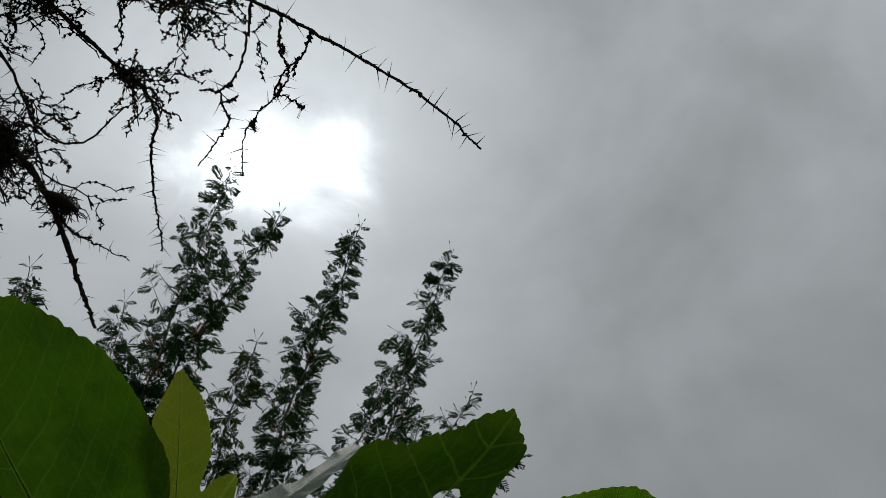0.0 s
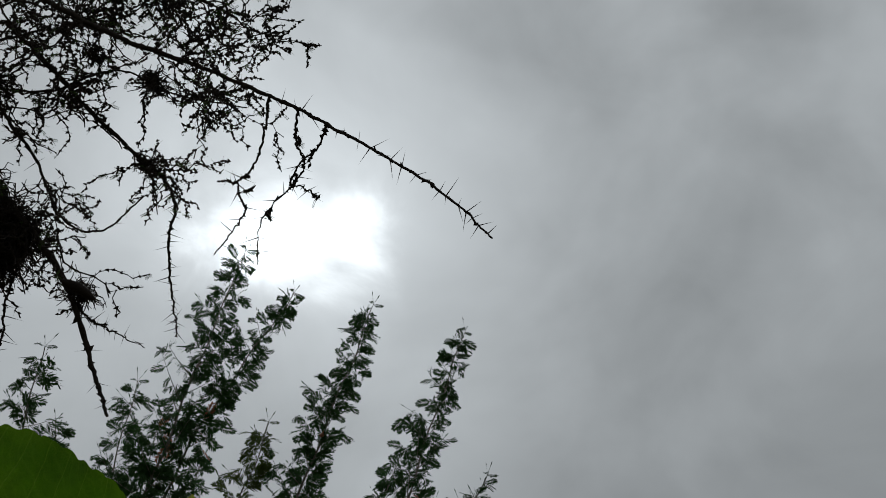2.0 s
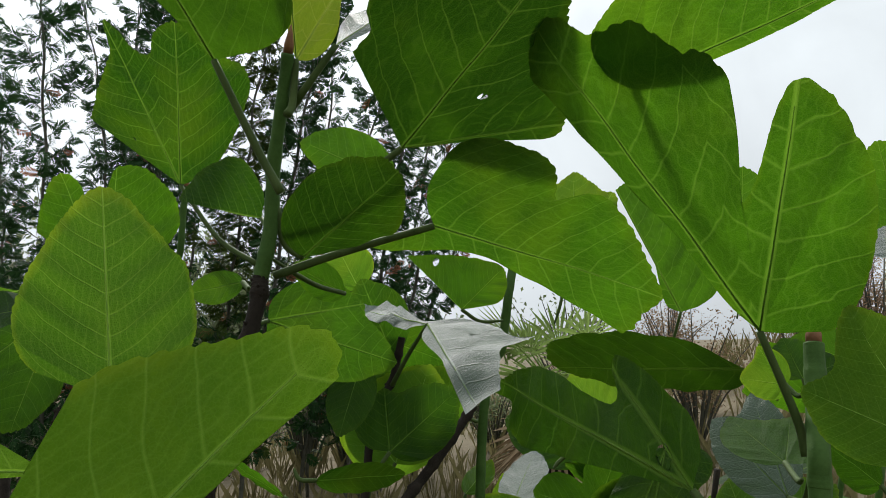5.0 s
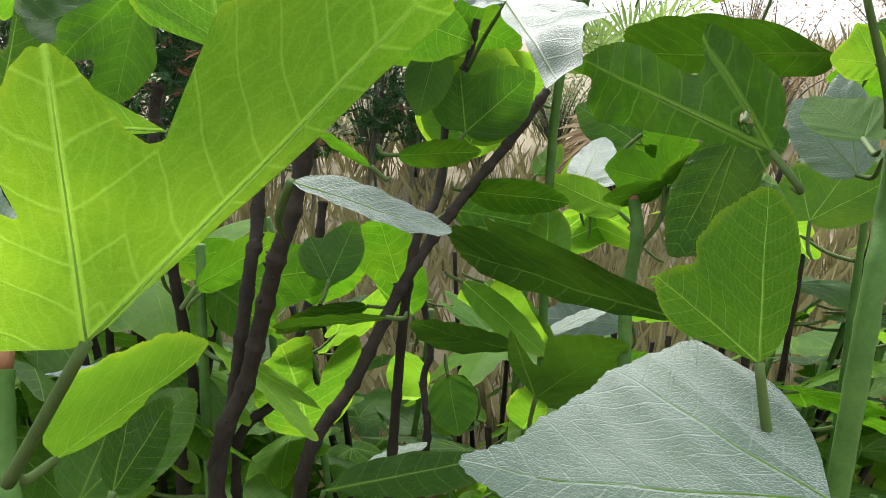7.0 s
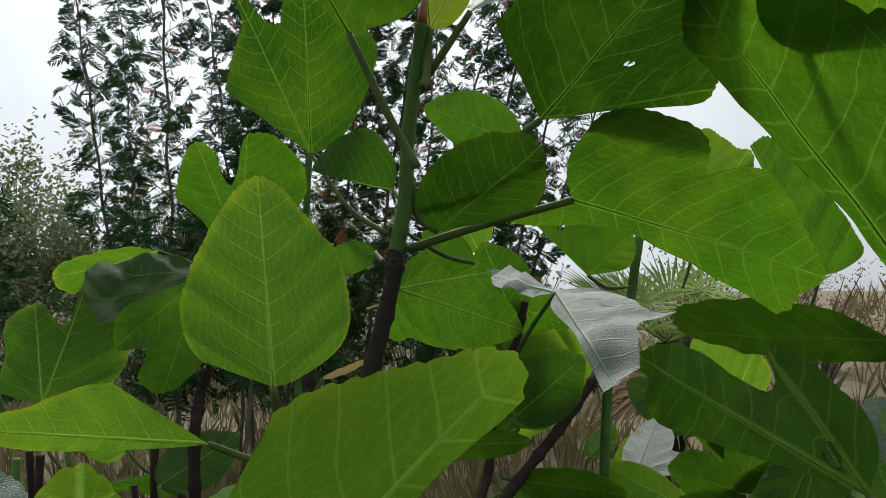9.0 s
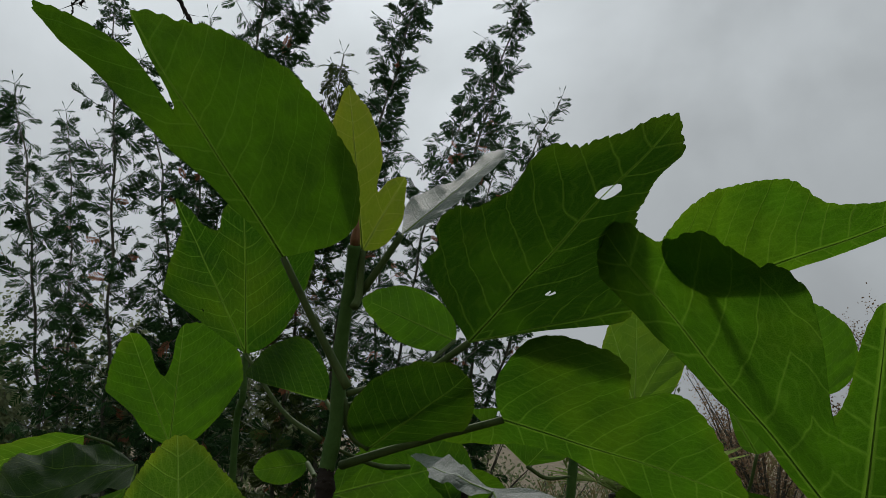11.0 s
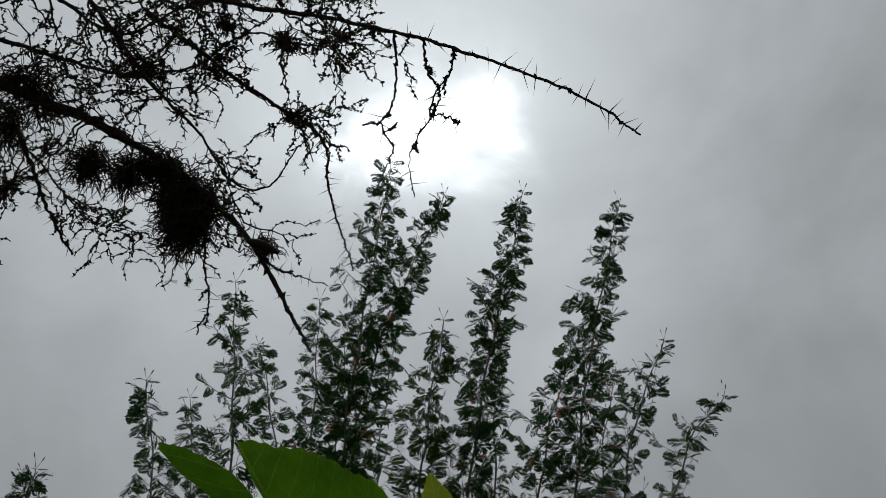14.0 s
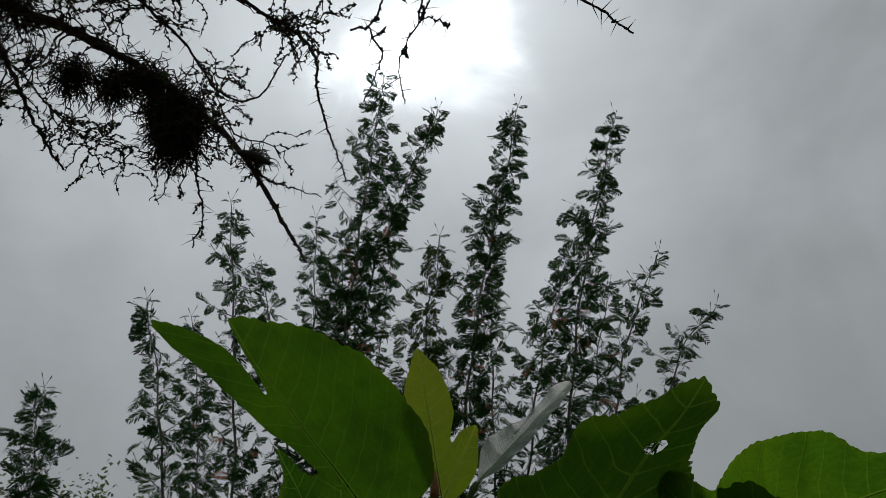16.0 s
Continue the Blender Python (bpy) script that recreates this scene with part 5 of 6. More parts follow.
for n in range(7):
    y = 0.85 + 0.45 * ((n * 0.7548) % 1.0)
    x = y * (0.38 + 0.3 * ((n * 0.618) % 1.0))
    canopy_shoot((x * 0.8, y + 0.1, 0.0), (x, y, rng.uniform(1.2, 1.36)), 7, 850 + n, fig_tree if y < 1.1 else back_fig)
for n in range(9):
    y = 0.66 + 0.3 * ((n * 0.7548) % 1.0)
    canopy_shoot((-0.75 * y, y + 0.1, 0.0), (-y * (0.42 + 0.42 * ((n * 0.618) % 1.0)), y, rng.uniform(1.16, 1.33)), 6, 900 + n, fig_tree)
for n in range(5):
    y = 0.85 + 0.4 * ((n * 0.7548) % 1.0)
    x = -y * (0.48 + 0.25 * ((n * 0.618) % 1.0))
    canopy_shoot((x * 0.8, y + 0.1, 0.0), (x, y, rng.uniform(1.12, 1.27)), 7, 870 + n, fig_tree if y < 1.1 else back_fig)


# ---- feathery saplings behind ----
def frond_shape(sag, seed, pairs=8):
    """A twice-cut leaf along +x: a rachis with pairs of broad pinnae that splay at their tips."""
    rng = random.Random(seed)
    v, f = [], []
    for i in range(1, pairs + 1):
        s = i / pairs
        p = np.array((s * (1 - 0.2 * sag * s), 0, -sag * s * s))
        ln = (0.40 * math.sin(math.pi * (0.2 + 0.68 * s)) + 0.07) * rng.uniform(0.85, 1.2)
        for sg in (-1, 1):
            q = unit((0.75 + 0.7 * s + rng.uniform(-.18, .18), sg, -0.3 - 0.5 * sag + rng.uniform(-.25, .25)))
            w = unit(cross(q, (rng.uniform(-.25, .25), rng.uniform(-.25, .25), 1))) * 0.048
            k = len(v)
            v.extend([p - q * 0.02, p + q * ln * 0.35 + w, p + q * ln * 0.8 + w * 0.75, p + q * ln, p + q * ln * 0.8 - w * 0.75, p + q * ln * 0.35 - w])
            f.append((k, k + 1, k + 2, k + 3, k + 4, k + 5))
    k = len(v)
    v.extend([(-0.12, -0.014, 0.01), (-0.12, 0.014, 0.01), (1 - 0.2 * sag, 0, -sag)])
    f.append((k, k + 1, k + 2))
    return v, f


FRONDS = [frond_shape(s, n) for n, s in enumerate((0.05, 0.15, 0.3, 0.5, 0.7, 0.25))]
# a young frond, still furled: a thin stalk with a narrow club at its end
FURLED = ([(0, 0.012, 0), (0, -0.012, 0), (0.55, 0.012, 0), (0.55, -0.012, 0), (0.78, 0.038, 0.02), (0.78, -0.038, 0.02), (1, 0, 0), (0.78, 0, -0.04)],
          [(0, 1, 3, 2), (2, 3, 5, 4), (4, 5, 6), (4, 6, 7), (5, 7, 6)])


def sapling(foot, mid, top, dens=1.0, seed=0, yellow=0, spread=1.0):
    rng = random.Random(seed * 13 + 1)
    ob = thing("feathery_sapling", "tall slender sapling with dark green feathery twice-cut leaves" if not yellow else "shorter bushy sapling with yellowish green feathery leaves", "sapling", "feathery saplings")
    line = spline([foot, mid, top], 160)
    run = np.r_[0, np.cumsum(np.linalg.norm(np.diff(line, axis=0), axis=1))]
    line = np.stack([np.interp(np.linspace(0, run[-1], 81), run, line[:, c]) for c in range(3)], 1)
    h = float(np.linalg.norm(np.array(top) - np.array(foot)))
    line = line + np.array([[0.012 * math.sin(i * 0.55 + seed), 0.012 * math.sin(i * 0.47 + 2 * seed), 0] for i in range(81)])
    tv, tf = tube(line, np.interp(np.linspace(0, 1, 81), [0, 0.7, 1], [0.017, 0.009, 0.0035]), 6)
    mesh_object("trunk", tv, tf, TRUNK, ob)
    bv, bf = [], []
    green, dry, young = Scatter(FRONDS), Scatter(FRONDS), Scatter([FURLED])
    n = int(h * 16 * dens)
    for i in range(n):
        k = 0.12 + 0.87 * ((i + rng.random()) / n)
        p = line[int(k * 80)]
        a = i * 2.399 + rng.uniform(-.5, .5)
        out = unit((math.cos(a), math.sin(a), rng.uniform(0.35, 1.1)))
        reach = (0.05 + 0.25 * min(1.0, (1 - k) * 4.0) + 0.45 * max(0.0, 0.62 - k)) * rng.uniform(0.35, 1.2) * spread
        end = p + out * reach + np.array([0, 0, 0.1 * reach])
        twig = spline([p, (p + end) / 2 + np.array([0, 0, -0.05 * reach]), end], 5)
        tube(twig, np.linspace(0.0045 if k < 0.8 else 0.0032, 0.0015, 6), 4, bv, bf)
        m = 3 + int(reach * 19 * min(1.2, dens))
        for j in range(m):
            s = 0.15 + 0.85 * (j + rng.random() * 0.7) / m
            b = twig[min(5, int(s * 5.99))]
            c = a + rng.uniform(-1.7, 1.7)
            d = (math.cos(c), math.sin(c), rng.uniform(-0.9, 0.75))
            into = dry if rng.random() < 0.025 and k < 0.75 else green
            into.add(rng.randrange(6), b, d, (rng.uniform(-1, 1), rng.uniform(-1, 1), rng.uniform(-0.2, 1)), rng.uniform(0.075, 0.135))
        if rng.random() < (0.45 if k > 0.6 else 0.2):
            for _ in range(rng.randrange(1, 4)):
                young.add(0, end, out + np.array([rng.uniform(-.5, .5), rng.uniform(-.5, .5), rng.uniform(0.1, .9)]), (rng.uniform(-1, 1), rng.uniform(-1, 1), 0.4), rng.uniform(0.07, 0.14), 0.12, 0.12)
        if rng.random() < 0.18 and seed in (3, 4, 6, 7):
            for _ in range(3):
                young.add(0, end + np.array([rng.uniform(-.03, .03), rng.uniform(-.03, .03), 0]), (rng.uniform(-.35, .35), rng.uniform(-.35, .35), -1), (1, rng.uniform(-1, 1), 0.2), rng.uniform(0.06, 0.12), 0.09, 0.09)
    for j in range(6):
        a = j * 1.3 + rng.random()
        b = line[-1 - 2 * (j % 3)]
        young.add(0, b, (math.cos(a) * 0.45, math.sin(a) * 0.45, 1), (math.sin(a), -math.cos(a), 0.3), rng.uniform(0.09, 0.16), 0.13, 0.13)
        green.add(j % 6, b, (math.cos(a), math.sin(a), 0.15), (0.2, 0.1, 1), rng.uniform(0.07, 0.12))
    tagged(mesh_object("twig_work", bv, bf, TRUNK, ob), kind="stuff")
    green.mesh("foliage", FROND_Y if yellow else FROND, ob)
    young.mesh("furled_fronds", FROND_Y if yellow else FROND, ob)
    dried = dry.mesh("dry_foliage", FROND_DRY, ob)
    if dried:
        tagged(dried, "withered reddish brown fronds")
    return ob


sapling((-2.55, 5.03, 0.00), (-2.91, 4.80, 3.10), (-3.06, 4.69, 3.94), dens=1.0, seed=1)
sapling((-2.31, 5.09, 0.00), (-2.44, 5.02, 3.22), (-2.56, 4.97, 4.87), dens=1.0, seed=2)
sapling((-1.83, 4.97, 0.00), (-1.60, 5.04, 3.34), (-1.23, 5.13, 6.04), dens=1.2, seed=3)
sapling((-2.31, 5.06, 0.00), (-1.49, 5.23, 3.84), (-0.78, 5.39, 5.79), dens=1.2, seed=4)
sapling((-1.47, 5.55, 0.00), (-1.14, 5.61, 3.25), (-0.89, 5.65, 4.62), dens=1.4, seed=5, yellow=1)
sapling((-1.25, 5.56, 0.00), (-0.73, 5.60, 3.33), (-0.07, 5.64, 5.85), dens=1.6, seed=6)
sapling((-0.52, 5.84, 0.00), (0.10, 5.79, 3.43), (0.79, 5.74, 5.64), dens=1.4, seed=7)
sapling((-0.39, 6.16, 0.00), (0.41, 6.08, 3.17), (0.94, 6.02, 4.34), dens=0.8, seed=8)
sapling((-0.48, 6.28, 0.00), (0.80, 6.06, 3.12), (1.30, 5.98, 3.76), dens=0.9, seed=9)
sapling((-2.24, 6.10, 0.00), (-2.22, 6.11, 3.74), (-2.21, 6.11, 5.28), dens=1.1, seed=10)
sapling((-2.15, 6.20, 0.00), (-2.49, 6.05, 3.46), (-2.73, 5.95, 4.78), dens=0.9, seed=11)
sapling((-0.92, 6.21, 0.00), (-0.26, 6.22, 3.27), (0.19, 6.22, 4.52), dens=1.0, seed=12)
sapling((-2.03, 6.61, 0.00), (-1.78, 6.67, 3.55), (-1.61, 6.72, 4.95), dens=0.7, seed=13)
sapling((-0.90, 6.95, 0.00), (-0.71, 6.97, 3.52), (-0.56, 6.98, 5.19), dens=0.7, seed=14)
sapling((-3.47, 6.98, 0.00), (-3.72, 6.84, 3.74), (-3.84, 6.78, 4.70), dens=1.2, seed=15)
sapling((-4.20, 5.75, 0.00), (-4.46, 5.54, 3.08), (-4.41, 5.46, 3.63), dens=2.0, seed=16)
sapling((-0.27, 6.93, 0.00), (0.26, 6.90, 3.40), (0.57, 6.88, 4.47), dens=0.7, seed=18)
sapling((-2.45, 6.91, 0.00), (-2.31, 6.95, 3.68), (-2.18, 6.99, 5.44), dens=0.7, seed=19)


# ---- thorn tree overhead ----
thorn_tree = thing("thorn_tree", "old thorn tree with dark bare thorny branches hanging overhead", "thorn tree", at=(0, 0, 0))


def feather():
    v, f = [], []
    for i in range(1, 8):
        for sg in (-1, 1):
            k, x = len(v), i / 7
            v.extend([(x, 0, 0), (x + 0.09, sg * 0.13, 0.01), (x + 0.06, sg * 0.26, 0), (x - 0.02, sg * 0.13, 0)])
            f.append((k, k + 1, k + 2, k + 3))
    return v, f


FEATHER = feather()


def spikes(line, count, size, rng, sc, start=0.25):
    """Pairs of straight thorns at the nodes."""
    n = len(line) - 1
    for i in range(count):
        k = start + (1 - start) * (i + rng.random() * 0.5) / count
        j = min(n - 1, int(k * n))
        p, d = line[j], unit(line[j + 1] - line[j])
        side = unit(cross(d, (rng.uniform(-1, 1), rng.uniform(-1, 1), rng.uniform(-1, 1))))
        for sg in (-1, 1):
            q = side * sg + d * rng.uniform(-0.1, 0.5) + np.array([rng.uniform(-.4, .4) for _ in range(3)])
            sc.add(0, p, q, d + side * 0.01, size * rng.uniform(0.45, 1.15), max(size, 0.02))


def knobs(line, radius, count, rng, sc):
    n = len(line) - 1
    for i in range(count):
        j = rng.randrange(1, n)
        s = radius(j / n) * rng.uniform(1.0, 1.7) + 0.0012
        sc.add(0, line[j], (rng.uniform(-1, 1), rng.uniform(-1, 1), rng.uniform(-1, 1)), (0.3, 0.5, 0.7), s * 1.4, s, s)


def twig_web(line, r, count, rng, v, f, kn, lf, sp, length=0.22, depth=0):
    """Fine crooked side twigs with knobs, leaflets and small thorns."""
    n = len(line) - 1
    for i in range(count):
        j = rng.randrange(int(n * 0.1), n)
        p = line[j]
        d = unit(unit(line[j + 1 if j < n else j] - line[j - 1]) * rng.uniform(0.0, 0.9) + np.array([rng.uniform(-1, 1), rng.uniform(-0.5, 0.5), rng.uniform(-0.8, 0.8)]))
        ln = length * rng.uniform(0.4, 1.2)
        pts = [p]
        for s in range(9):
            d = unit(d + np.array([rng.uniform(-.35, .35), rng.uniform(-.3, .3), rng.uniform(-.4, .3)]))
            kink = unit(d + np.array([rng.uniform(-.7, .7), rng.uniform(-.5, .5), rng.uniform(-.7, .7)]))
            pts.append(pts[-1] + kink * ln / 8)
        sub = np.array(pts)
        tube(sub, np.linspace(min(r(j / n) * 0.6, 0.0038), 0.0015, 10), 4, v, f)
        knobs(sub, lambda k: 0.0018, 15, rng, kn)
        spikes(sub, 4, 0.018, rng, sp)
        if rng.random() < 0.6:
            q = sub[-1 - rng.randrange(5)]
            for _ in range(rng.randrange(1, 5)):
                lf.add(0, q, (rng.uniform(-1, 1), rng.uniform(-1, 1), rng.uniform(-0.8, 0.4)), (rng.uniform(-1, 1), rng.uniform(-1, 1), 0.5), rng.uniform(0.011, 0.022))
        if depth:
            twig_web(sub, lambda k: 0.0026, 5, rng, v, f, kn, lf, sp, length * 0.55, depth - 1)


def branch(name, pts, r0, r1, seed, thorns, web, length, detail, until=1.0):
    rng = random.Random(seed * 31)
    line = spline(pts, 16 * len(pts))
    n = len(line)
    wob = np.array([[rng.gauss(0, 1) for _ in range(3)] for _ in range(n)])
    wob = (wob + np.roll(wob, 1, 0) + np.roll(wob, -1, 0)) / 3 * 0.0028
    wob[0] = wob[-1] = 0
    line = line + wob
    u = np.linspace(0, 1, n)
    rad = (r0 + (r1 - r0) * u ** 0.6) * np.array([rng.uniform(0.86, 1.2) for _ in range(n)])
    v, f = tube(line, rad, 8 if r0 > 0.006 else 6)
    ob = mesh_object(name, v, f, THORN_BARK, thorn_tree)
    tv, tf, kn, lf, sp = [], [], Scatter([KNOB]), Scatter([FEATHER]), Scatter([SPIKE])
    knobs(line, lambda k: (r0 + (r1 - r0) * k ** 0.6) * 0.8, int(n * 0.4), rng, kn)
    spikes(line, thorns, 0.047, rng, sp, 0.35)
    twig_web(line[: int(n * until)], lambda k: r0 + (r1 - r0) * k, web, rng, tv, tf, kn, lf, sp, length, detail)
    if tv:
        tagged(mesh_object("fine_twig_work", tv, tf, THORN_BARK, ob), kind="stuff")
    kn.mesh("bark_knob_crust", THORN_BARK, ob, True)
    lf.mesh("leaflet_spray", LEAFLET, ob)
    sp.mesh("thorn_spray", THORN, ob, True)
    return ob


def limb(pts, r0, r1, seed=0, thorns=16):
    if seed == 1:
        return branch("limb", pts, r0, r1, seed, thorns, 40, 0.28, 1, 0.72)
    return branch("limb", pts, r0, r1, seed, thorns, 16, 0.2, 1, 0.5)


def twig(pts, r0, r1, seed=0, thorns=9):
    bare = seed in (3, 4, 5, 11, 12, 7)
    count = 3 if bare else {6: 14, 17: 16, 8: 24}.get(seed, 14 if seed in (10, 15) else 27)
    return branch("branch", pts, r0, r1, seed, thorns, count, 0.05 if bare else 0.2, 0 if bare else 1, {6: 0.5, 8: 0.65}.get(seed, 1.0))


def thorn_trunk(*starts):
    """The trunk, out of sight to the side, with a fork that carries each limb."""
    foot = np.array((-3.9, 1.3, -0.1))
    fork = np.array((-3.3, 1.25, 1.9))
    line = spline([foot, foot * 0.5 + fork * 0.5 + np.array((-0.08, 0.05, 0)), fork], 24)
    v, f = tube(line, np.linspace(0.14, 0.085, 25) * np.array([1 + 0.06 * math.sin(i * 1.9) for i in range(25)]), 12)
    mesh_object("trunk", v, f, THORN_BARK, thorn_tree)
    for start, r in starts:
        start = np.array(start)
        line = spline([fork - np.array((0.03, 0, 0.12)), fork * 0.55 + start * 0.45 + np.array((0, 0, 0.1)), start], 20)
        v, f = tube(line, np.linspace(0.07, r, 21), 10)
        mesh_object("bough", v, f, THORN_BARK, thorn_tree)


def ball_moss(at, rx, rz, count, seed=0):
    """A round tangle of grey wiry air plants hanging on a branch: a few plants, each a tuft of crooked strands."""
    rng = random.Random(seed * 17 + 5)
    ob = thing("ball_moss", "dark tangled clump of wiry air plants hanging on a thorny branch", "moss clump", "moss clumps", at)
    tufts = 3 if count < 300 else 6
    hearts = [unit([rng.gauss(0, 1) for _ in range(3)]) * 0.45 for _ in range(tufts)]
    for heart in hearts:
        v, f = [], []
        for _ in range(count // tufts):
            q = unit([rng.gauss(0, 1) for _ in range(3)])
            p = (heart + q * 0.62 * rng.random() ** 0.5) * np.array([rx, rx, rz])
            d = unit(q * 0.3 + np.array([rng.uniform(-1, 1), rng.uniform(-1, 1), rng.uniform(-1.3, 0.5)]))
            pts = [p]
            ln = rng.uniform(0.3, 0.85) * rx
            for _ in range(4):
                d = unit(d + np.array([rng.uniform(-.9, .9), rng.uniform(-.9, .9), rng.uniform(-1.0, .6)]))
                pts.append(pts[-1] + d * ln / 2.4)
            tube(pts, np.linspace(0.0021, 0.0008, 5), 3, v, f)
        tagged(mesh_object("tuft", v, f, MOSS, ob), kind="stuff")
    return ob


def seed_pod(a, b):
    a, b = np.array(a), np.array(b)
    line = spline([a, (a + b) / 2 + np.array([0, 0, 0.006]), b], 14)
    r = [0.002 + 0.011 * math.sin(math.pi * i / 14) ** 0.7 for i in range(15)]
    v, f = tube(line, r, 10)
    ob = mesh_object("seed_pod", v, f, POD)
    return tagged(ob, "fat black dry seed pod hanging from a thorny branch", "seed pod")


thorn_trunk(((-2.303, 0.524, 3.393), 0.031), ((-1.731, 0.412, 3.718), 0.019))
limb([(-2.303, 0.524, 3.393), (-1.998, 0.848, 3.296), (-1.612, 1.100, 3.234), (-1.413, 1.201, 3.187), (-1.205, 1.311, 3.112), (-0.991, 1.435, 2.991), (-0.802, 1.558, 2.802), (-0.710, 1.661, 2.614), (-0.643, 1.699, 2.482)], 0.03, 0.0035, seed=1)
limb([(-1.731, 0.412, 3.718), (-1.428, 0.689, 3.476), (-0.988, 0.905, 3.277), (-0.744, 0.994, 3.156), (-0.588, 1.050, 3.119), (-0.437, 1.082, 3.082), (-0.254, 1.090, 2.990), (-0.113, 1.117, 2.921), (0.034, 1.119, 2.815), (0.167, 1.133, 2.705), (0.251, 1.135, 2.595)], 0.011, 0.002, seed=2, thorns=36)
twig([(-0.254, 1.090, 2.990), (-0.267, 1.168, 2.932), (-0.296, 1.225, 2.871), (-0.326, 1.247, 2.855), (-0.315, 1.280, 2.822), (-0.309, 1.301, 2.816), (-0.338, 1.329, 2.775), (-0.378, 1.368, 2.732)], 0.0032, 0.0014, seed=3)
twig([(-0.188, 1.107, 2.960), (-0.189, 1.171, 2.916), (-0.169, 1.204, 2.887), (-0.191, 1.238, 2.850), (-0.238, 1.273, 2.818), (-0.273, 1.315, 2.778), (-0.276, 1.380, 2.713)], 0.0032, 0.0013, seed=4)
twig([(-0.113, 1.117, 2.921), (-0.136, 1.160, 2.892), (-0.177, 1.193, 2.869), (-0.202, 1.240, 2.845), (-0.175, 1.244, 2.846), (-0.137, 1.261, 2.833)], 0.0032, 0.0014, seed=5)
twig([(-0.957, 1.119, 3.289), (-0.874, 1.228, 3.253), (-0.746, 1.377, 3.192), (-0.626, 1.485, 3.141), (-0.575, 1.560, 3.083), (-0.591, 1.617, 3.011), (-0.581, 1.696, 2.916), (-0.565, 1.752, 2.846), (-0.555, 1.794, 2.788)], 0.008, 0.002, seed=6, thorns=30)
twig([(-1.362, 1.235, 3.046), (-1.354, 1.309, 2.983), (-1.347, 1.391, 2.904), (-1.331, 1.454, 2.846), (-1.312, 1.511, 2.796)], 0.007, 0.003, seed=7, thorns=14)
twig([(-1.153, 0.998, 3.383), (-1.099, 1.150, 3.318), (-1.038, 1.318, 3.226), (-0.934, 1.424, 3.120), (-0.856, 1.519, 2.987), (-0.755, 1.572, 2.986), (-0.656, 1.528, 3.084)], 0.008, 0.002, seed=8)
twig([(-1.474, 1.125, 3.342), (-1.286, 1.207, 3.288), (-1.157, 1.314, 3.297), (-0.928, 1.330, 3.282), (-0.725, 1.261, 3.299), (-0.541, 1.278, 3.222), (-0.348, 1.260, 3.158)], 0.008, 0.0015, seed=9)
twig([(-1.598, 1.224, 3.152), (-1.426, 1.309, 3.082), (-1.352, 1.474, 2.986), (-1.260, 1.479, 2.889), (-1.176, 1.549, 2.882)], 0.005, 0.0012, seed=10)
twig([(-0.802, 1.558, 2.802), (-0.756, 1.625, 2.740), (-0.686, 1.669, 2.717), (-0.606, 1.713, 2.695)], 0.004, 0.0012, seed=11)
twig([(-0.931, 1.551, 2.900), (-0.960, 1.628, 2.775), (-0.964, 1.690, 2.677), (-1.004, 1.716, 2.594)], 0.0045, 0.002, seed=12, thorns=10)
twig([(-1.540, 1.003, 3.508), (-1.319, 1.106, 3.474), (-1.127, 1.236, 3.376), (-0.930, 1.200, 3.380), (-0.701, 1.145, 3.394)], 0.009, 0.002, seed=13)
twig([(-1.249, 0.953, 3.608), (-1.076, 1.035, 3.538), (-0.806, 1.044, 3.415), (-0.586, 1.071, 3.359), (-0.478, 1.176, 3.321)], 0.008, 0.002, seed=14)
twig([(-1.728, 0.954, 3.214), (-1.602, 1.184, 3.012), (-1.490, 1.310, 2.834), (-1.404, 1.319, 2.921), (-1.343, 1.258, 3.042)], 0.008, 0.002, seed=15)
twig([(-0.850, 1.040, 3.397), (-0.647, 1.027, 3.366), (-0.433, 1.045, 3.299), (-0.330, 1.106, 3.281), (-0.239, 1.110, 3.294)], 0.006, 0.0015, seed=16)
ball_moss((-0.954, 1.509, 2.865), 0.075, 0.140, 1500, seed=1)
ball_moss((-1.246, 1.389, 3.036), 0.070, 0.077, 338, seed=2)
ball_moss((-1.141, 1.429, 3.016), 0.065, 0.072, 312, seed=3)
ball_moss((-1.038, 1.430, 3.028), 0.074, 0.064, 338, seed=4)
ball_moss((-0.525, 1.109, 3.058), 0.039, 0.030, 156, seed=5)
ball_moss((-0.742, 1.167, 3.230), 0.030, 0.043, 117, seed=6)
ball_moss((-0.772, 1.595, 2.772), 0.050, 0.047, 169, seed=7)
ball_moss((-0.639, 1.469, 3.152), 0.035, 0.028, 91, seed=8)
ball_moss((-1.348, 1.253, 3.201), 0.087, 0.057, 260, seed=9)
ball_moss((-1.419, 1.271, 3.123), 0.068, 0.080, 260, seed=10)
ball_moss((-1.000, 1.464, 2.952), 0.070, 0.087, 338, seed=13)
seed_pod((-0.740, 1.429, 2.693), (-0.665, 1.479, 2.672))


